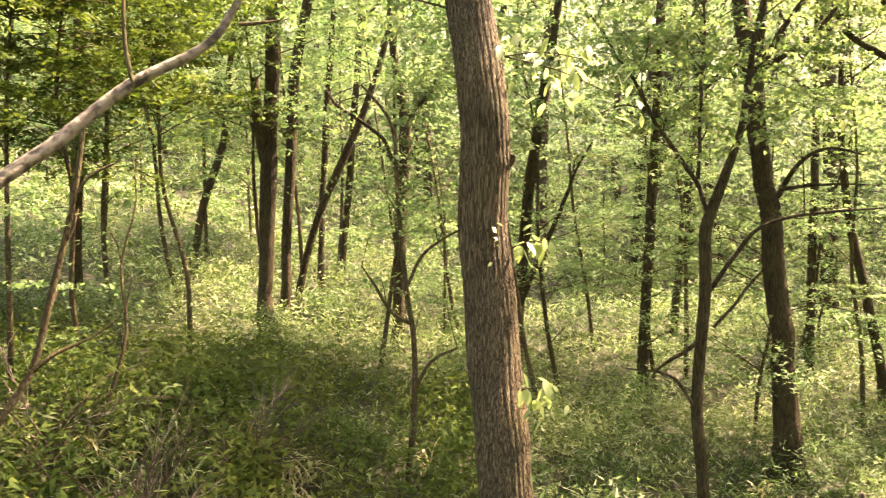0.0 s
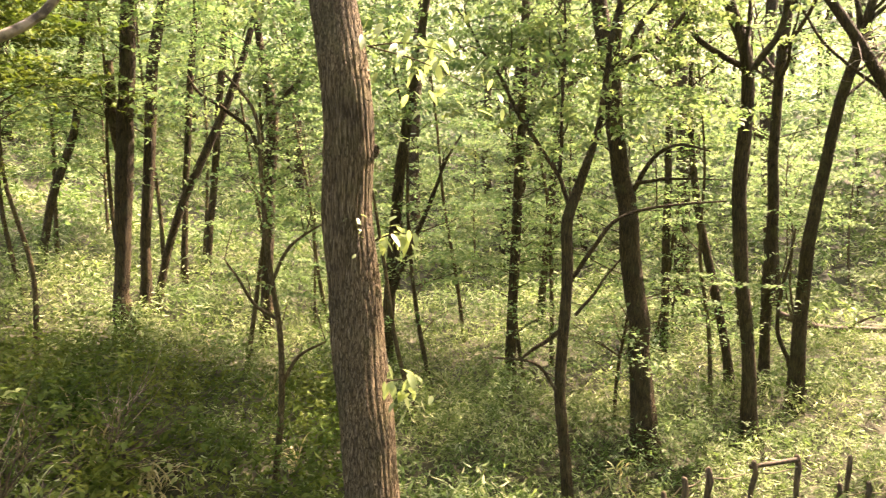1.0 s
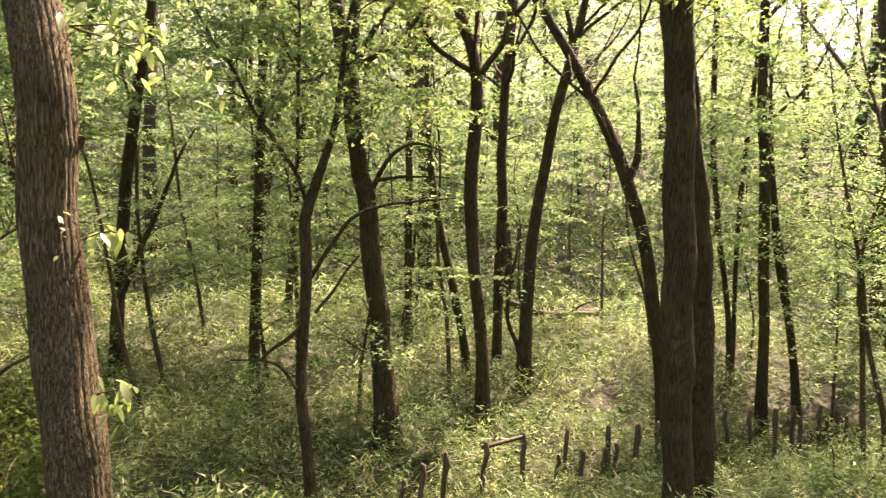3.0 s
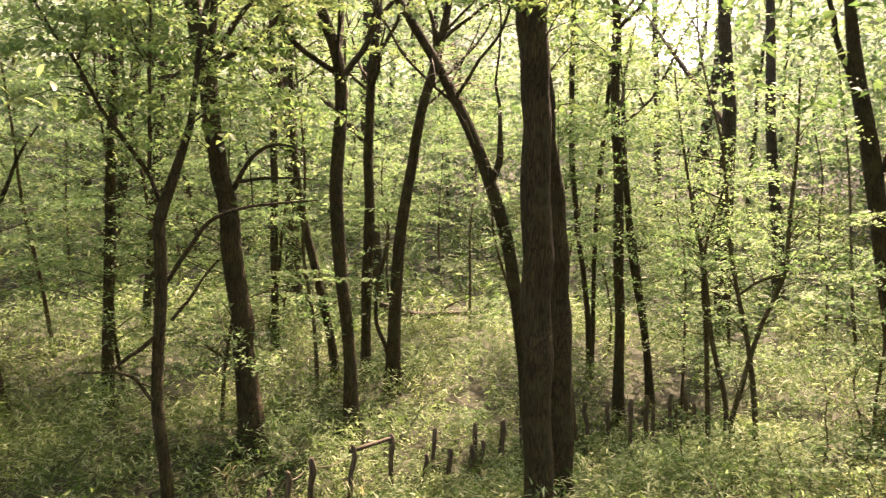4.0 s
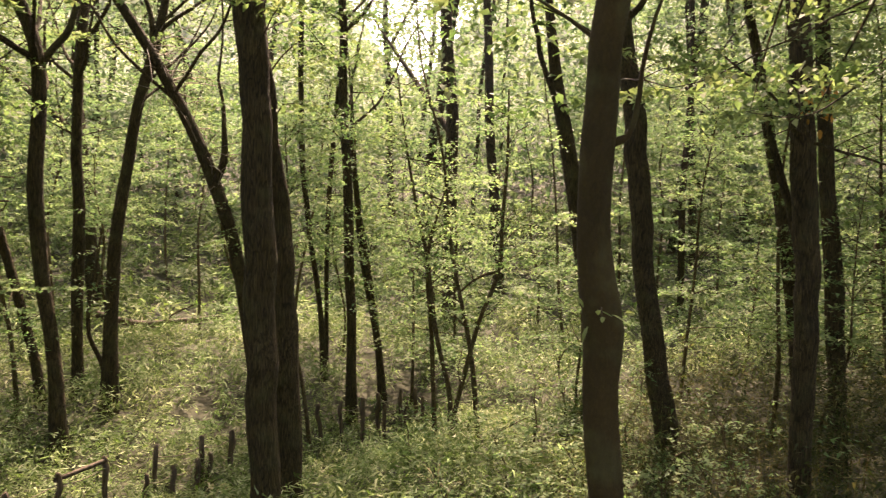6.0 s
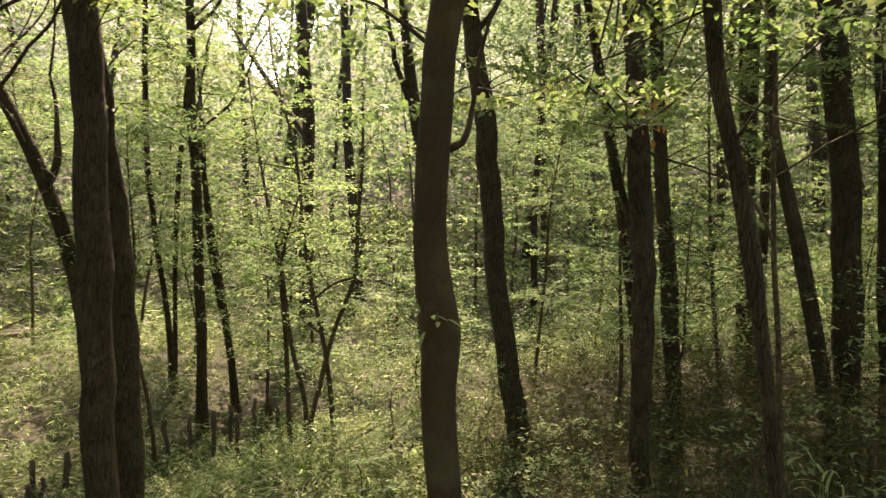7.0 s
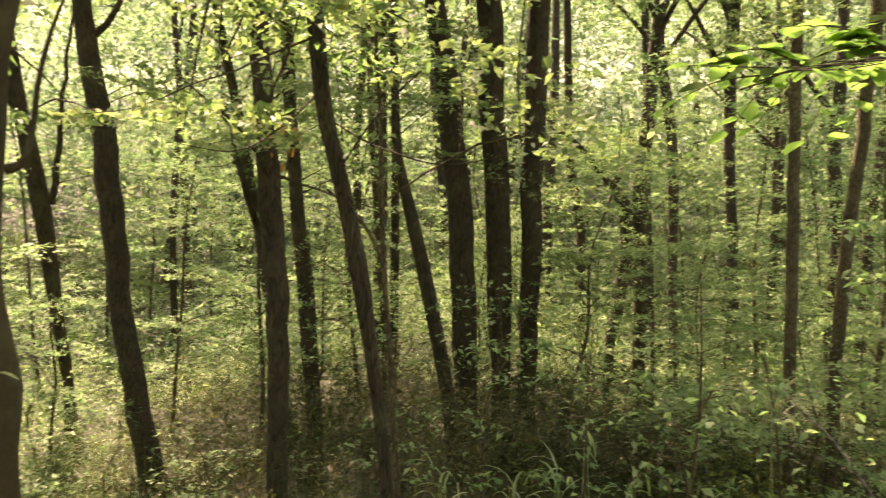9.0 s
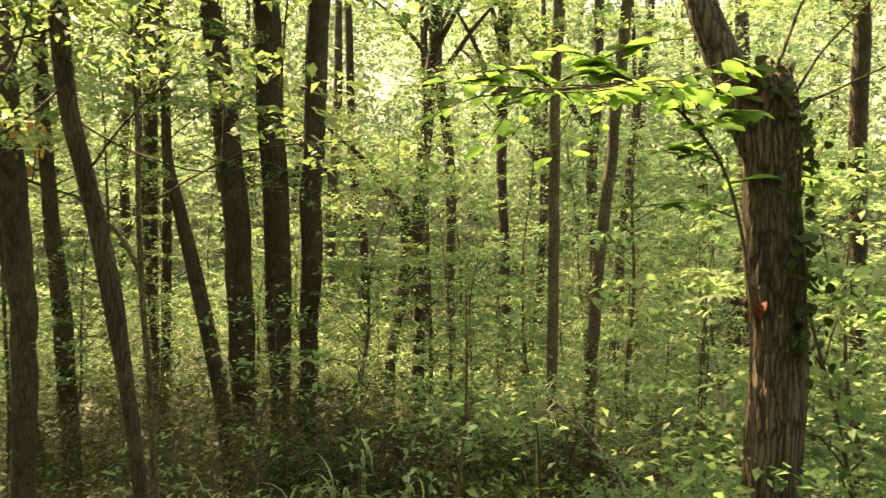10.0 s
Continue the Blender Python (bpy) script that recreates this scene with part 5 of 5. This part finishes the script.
def broadleaf_sapling():
    g = np.random.default_rng(71)
    rows = [(3.6, -2.66, 2.39, 0.007), (3.62, -2.63, 3.02, 0.008), (3.7, -2.52, 3.47, 0.008), (3.78, -2.4, 3.65, 0.008), (3.91, -2.19, 3.82, 0.008), (4, -2.01, 3.85, 0.008), (4.08, -1.84, 3.76, 0.005), (4.16, -1.65, 3.69, 0.004)]
    x, y = rows[0][0], rows[0][1]
    gz = float(ground_z(x, y))
    rows = [(x + 0.05, y, gz - 0.05, 0.024)] + rows
    home = new("broadleaf_sapling")
    home.location = rows[0][:3]
    off = np.array(rows[0][:3])
    tagged(home, "arching sapling with large soft bright green leaves", "sapling")
    p = spline(rows, 0.05)
    v, f = tube(p, 9, 0.05)
    part_np("trunk", v - off, f, BARK_PALE, home, smooth=True)
    tips = [p]
    for k in range(11):
        s = p[int(len(p) * (0.7 + 0.027 * k))]
        h = g.uniform(0, 6.28)
        L = g.uniform(0.3, 0.75)
        q = spline([(*s[:3], 0.005), (s[0] + math.cos(h) * L * 0.5, s[1] + math.sin(h) * L * 0.5, s[2] + 0.06, 0.004), (s[0] + math.cos(h) * L, s[1] + math.sin(h) * L, s[2] + 0.03, 0.002)], 0.04)
        v, f = tube(q, 5)
        part_np("limb", v - off, f, BARK_PALE, home)
        tips.append(q)
    for q in tips:
        n = 26 if q is p else 12
        for k in range(n):
            s = q[int(len(q) * (g.uniform(0.72, 1.0) if q is p else g.uniform(0.2, 1.0))) - 1]
            hang_leaf(BROAD, home, s[:3], g.uniform(0, 6.28), g.uniform(-0.2, 0.25), g.normal(0, 0.15), g.uniform(0.4, 0.9))
    # the low bough that reaches out into the open, its side twigs carrying level fans of leaves
    bough = spline([(3.76, -2.43, 3.6, 0.006), (3.5, -2.2, 3.66, 0.006), (3.28, -1.95, 3.64, 0.005), (3.16, -1.72, 3.61, 0.005), (3.08, -1.5, 3.57, 0.004), (3.02, -1.27, 3.52, 0.003)], 0.03)
    v, f = tube(crook(bough, g, 0.006), 7, 0.05)
    part_np("limb", v - off, f, BARK_OAK, home)
    for k in range(16):
        s = bough[int(len(bough) * (0.3 + 0.043 * k))]
        h = (0.9 if k % 2 else -2.0) + g.normal(0, 0.5)
        L = g.uniform(0.22, 0.5)
        q = spline([(*s[:3], 0.003), (s[0] + math.cos(h) * L * 0.5, s[1] + math.sin(h) * L * 0.5, s[2] + 0.01, 0.0025), (s[0] + math.cos(h) * L, s[1] + math.sin(h) * L, s[2] + g.uniform(-0.24, 0.1), 0.0015)], 0.03)
        v, f = tube(q, 5)
        part_np("limb", v - off, f, BARK_PALE, home)
        for j in range(7):
            e = q[min(len(q) - 1, int(len(q) * (0.2 + 0.13 * j)))]
            turn = h + (0.8 if j % 2 else -0.8) * (j < 6) + g.normal(0, 0.2)
            hang_leaf(BROAD, home, e[:3], turn, g.uniform(0.0, 0.5), g.normal(0, 0.3), g.uniform(0.3, 0.55))


broadleaf_sapling()


def sprout(parent, start, centre, n, me, seed, spread=0.12):
    g = np.random.default_rng(seed)
    home = parent.matrix_basis.translation
    a, b = np.array(start), np.array(centre)
    rows = [(*a, 0.005), (*((a + b) / 2 + (0, 0, 0.03)), 0.004), (*b, 0.002)]
    p = spline(rows, 0.03)
    v, f = tube(p, 6)
    ob = part_np("sprout", v - np.array(home), f, BARK_PALE, parent)
    for k in range(n):
        s = p[int(len(p) * g.uniform(0.35, 1.0)) - 1][:3] + g.normal(0, spread * 0.4, 3)
        hang_leaf(me, ob, s, g.uniform(0, 6.28), g.uniform(0.0, 1.2), g.normal(0, 0.4), g.uniform(0.6, 1.15))


main_tree = TREE_STEMS[0][0]
sprout(main_tree, (0.27, 4.46, 2.90), (0.28, 4.44, 2.66), 9, SMALL, 6, 0.04)
sprout(main_tree, (0.28, 4.44, 2.66), (0.27, 4.42, 2.45), 5, SMALL, 7, 0.03)
v, f = tube(spline([(*(0.32, 4.61, 3.19), 0.06), (*(0.38, 4.56, 3.20), 0.045), (*(0.41, 4.53, 3.22), 0.012)], 0.012), 16, 0.25, 0.008, 3)
part_np("knot", v - np.array(main_tree.matrix_basis.translation), f, BARK_MAIN, main_tree, smooth=True)
sprout(main_tree, (0.39, 4.48, 2.69), (0.62, 4.35, 2.72), 26, SPROUT, 1)
sprout(main_tree, (0.43, 4.18, 1.94), (0.6, 4.05, 1.93), 28, SPROUT, 2)
sprout(main_tree, (0.36, 4.64, 3.81), (0.73, 4.14, 3.71), 26, SPROUT, 3, 0.25)
sprout(main_tree, (0.36, 4.64, 3.81), (0.92, 4.10, 3.50), 26, SPROUT, 4, 0.3)

sprout(TREE_STEMS[26][0], (2.77, 0.91, 2.64), (2.66, 0.86, 2.63), 9, SMALL, 5, 0.1)

def shoot(x, y, rise, n, seed, label):
    """A young shoot with pairs of pale leaves, standing in the undergrowth."""
    g = np.random.default_rng(seed)
    z = float(ground_z(x, y))
    home = new("shoot")
    home.location = (x, y, z)
    tagged(home, label, "plant")
    for k in range(3):
        h = g.uniform(0, 6.28)
        p = spline([(x, y, z - 0.05, 0.005), (x + 0.1 * math.cos(h), y + 0.1 * math.sin(h), z + rise * 0.7, 0.004), (x + 0.34 * math.cos(h), y + 0.34 * math.sin(h), z + rise, 0.002)], 0.03)
        v, f = tube(p - np.array((x, y, z, 0)), 5)
        part_np("stem", v, f, BARK_PALE, home)
        for j in range(n):
            s = p[len(p) // 3 + int((len(p) * 2 / 3 - 1) * j / n)]
            hang_leaf(SPROUT, home, s[:3], h + (1.0 if j % 2 else -1.0) + g.normal(0, 0.2), g.uniform(-0.1, 0.35), g.normal(0, 0.2), g.uniform(0.7, 1.2))


shoot(4.98, 1.0, 1.35, 12, 310, "pale green leafy shoot at the edge of a thicket")
shoot(6.2, 0.1, 1.0, 8, 311, "small leafy shoot in the shade")
shoot(7.1, -1.3, 0.9, 8, 312, "small leafy shoot in the shade")
shoot(-1.0, 6.2, 0.5, 8, 313, "small leafy shoot among dwarf bamboo")
shoot(-2.4, 6.4, 0.5, 9, 314, "small leafy shoot among dwarf bamboo")

# ---- arching tufts of long bamboo grass ----


def grass_tuft(x, y, n, length, seed, material, label, lift=0.0):
    g = np.random.default_rng(seed)
    z = float(ground_z(x, y))
    home = new("grass_tuft")
    home.location = (x, y, z)
    tagged(home, label, "grass", "tufts of bamboo grass")
    vs, fs = [], []
    for k in range(n):
        h = g.uniform(0, 6.28)
        L = length * g.uniform(0.6, 1.2)
        w = g.uniform(0.004, 0.009)
        rise, bend = g.uniform(0.6, 1.35), g.uniform(1.2, 2.4)
        p = np.array((g.normal(0, 0.05), g.normal(0, 0.05), lift + g.uniform(0.0, 0.25)))
        side = np.array((-math.sin(h), math.cos(h), 0.0))
        a = rise
        base = len(vs)
        for i in range(6):
            ww = w * (1 - (i / 5) ** 2) * (0.6 + 0.8 * min(1, i / 1.5)) + 0.0006
            vs += [p - side * ww, p + side * ww]
            p = p + np.array((math.cos(h) * math.cos(a), math.sin(h) * math.cos(a), math.sin(a))) * L / 5
            a -= bend / 5
        fs += [(base + 2 * i, base + 2 * i + 1, base + 2 * i + 3, base + 2 * i + 2) for i in range(5)]
    tagged(part_np("foliage", np.array(vs), np.array(fs), material, home), kind="stuff")
    if lift > 0.2:
        for k in range(3):
            v, f = tube([(g.normal(0, 0.06), g.normal(0, 0.06), -0.04, 0.006), (g.normal(0, 0.03), g.normal(0, 0.03), lift * 0.5, 0.005), (g.normal(0, 0.02), g.normal(0, 0.02), lift + 0.2, 0.003)], 5)
            part_np("stem", v, f, material, home)


grass_tuft(-1.19, 6.08, 46, 0.42, 81, LEAF_STRAW, "arching tuft of straw-pale bamboo grass")
g = np.random.default_rng(82)
for k in range(60):
    yaw = g.uniform(-30, 75) if k < 40 else g.uniform(-30, 4)
    x, y = yaw_place(yaw, g.uniform(5.0, 10.5) if k < 40 else g.uniform(5.6, 7.6))
    grass_tuft(x, y, int(g.integers(14, 30)), g.uniform(0.22, 0.36), 830 + k, LEAF_STRAW if k % 3 == 0 else LEAF_BAMBOO, "straw-tipped tuft of bamboo grass" if k % 3 == 0 else "green tuft of bamboo grass")
grass_tuft(7.45, -3.3, 26, 0.6, 91, LEAF_STRAW, "hanging bunch of dead straw-coloured grass", 1.35)
for yaw, dist, up in ((97.5, 6.3, 0.9), (100.5, 6.0, 1.1), (102.5, 6.4, 1.2), (104.0, 5.7, 0.8), (105.5, 6.2, 1.0), (92.5, 6.1, 1.0), (89.0, 5.6, 0.8), (110.5, 5.9, 0.7)):
    x, y = yaw_place(yaw, dist)
    grass_tuft(x, y, 10, 0.34, 910 + int(yaw), LEAF_SHOOT, "drooping pale green blades of tall bamboo grass", up)

# ---- ivy and dying leaves ----


def ivy():
    g = np.random.default_rng(95)
    rows = [(3.68, -2.71, 3.89, 0.008), (3.62, -2.78, 3.75, 0.009), (3.58, -2.84, 3.65, 0.01), (3.56, -2.86, 3.27, 0.01), (3.54, -2.88, 2.9, 0.01), (3.54, -2.88, 2.52, 0.01)]
    p = spline(rows, 0.02)
    home = new("ivy")
    home.location = p[-1][:3]
    off = np.array(p[-1][:3])
    tagged(home, "dark ivy climbing a weathered snag", "ivy")
    v, f = tube(p, 6, 0.05)
    part_np("stem", v - off, f, BARK_PALE, home)
    for k in range(280):
        s = p[g.integers(0, len(p))]
        hang_leaf(IVY_LEAF, home, s[:3] + g.normal(0, 0.05, 3), g.uniform(0, 6.28), g.uniform(0.3, 1.4), g.normal(0, 0.5), g.uniform(0.5, 1.2))


ivy()


def dying_leaves(parent, at, n, seed, spread, me=RED_LEAF):
    g = np.random.default_rng(seed)
    for k in range(n):
        hang_leaf(me, parent, Vector(at) + Vector(g.normal(0, spread, 3)), g.uniform(0, 6.28), g.uniform(0.2, 1.3), g.normal(0, 0.5), g.uniform(0.6, 1.2))


dying_leaves(TREE_STEMS[28][0], (7.50, 1.06, 3.83), 36, 96, 0.09)
dying_leaves(TREE_STEMS[45][0], (3.66, -2.71, 2.80), 24, 97, 0.025, RUST_LEAF)
dying_leaves(TREE_STEMS[45][0], (3.70, -2.69, 3.75), 20, 98, 0.03, RUST_LEAF)
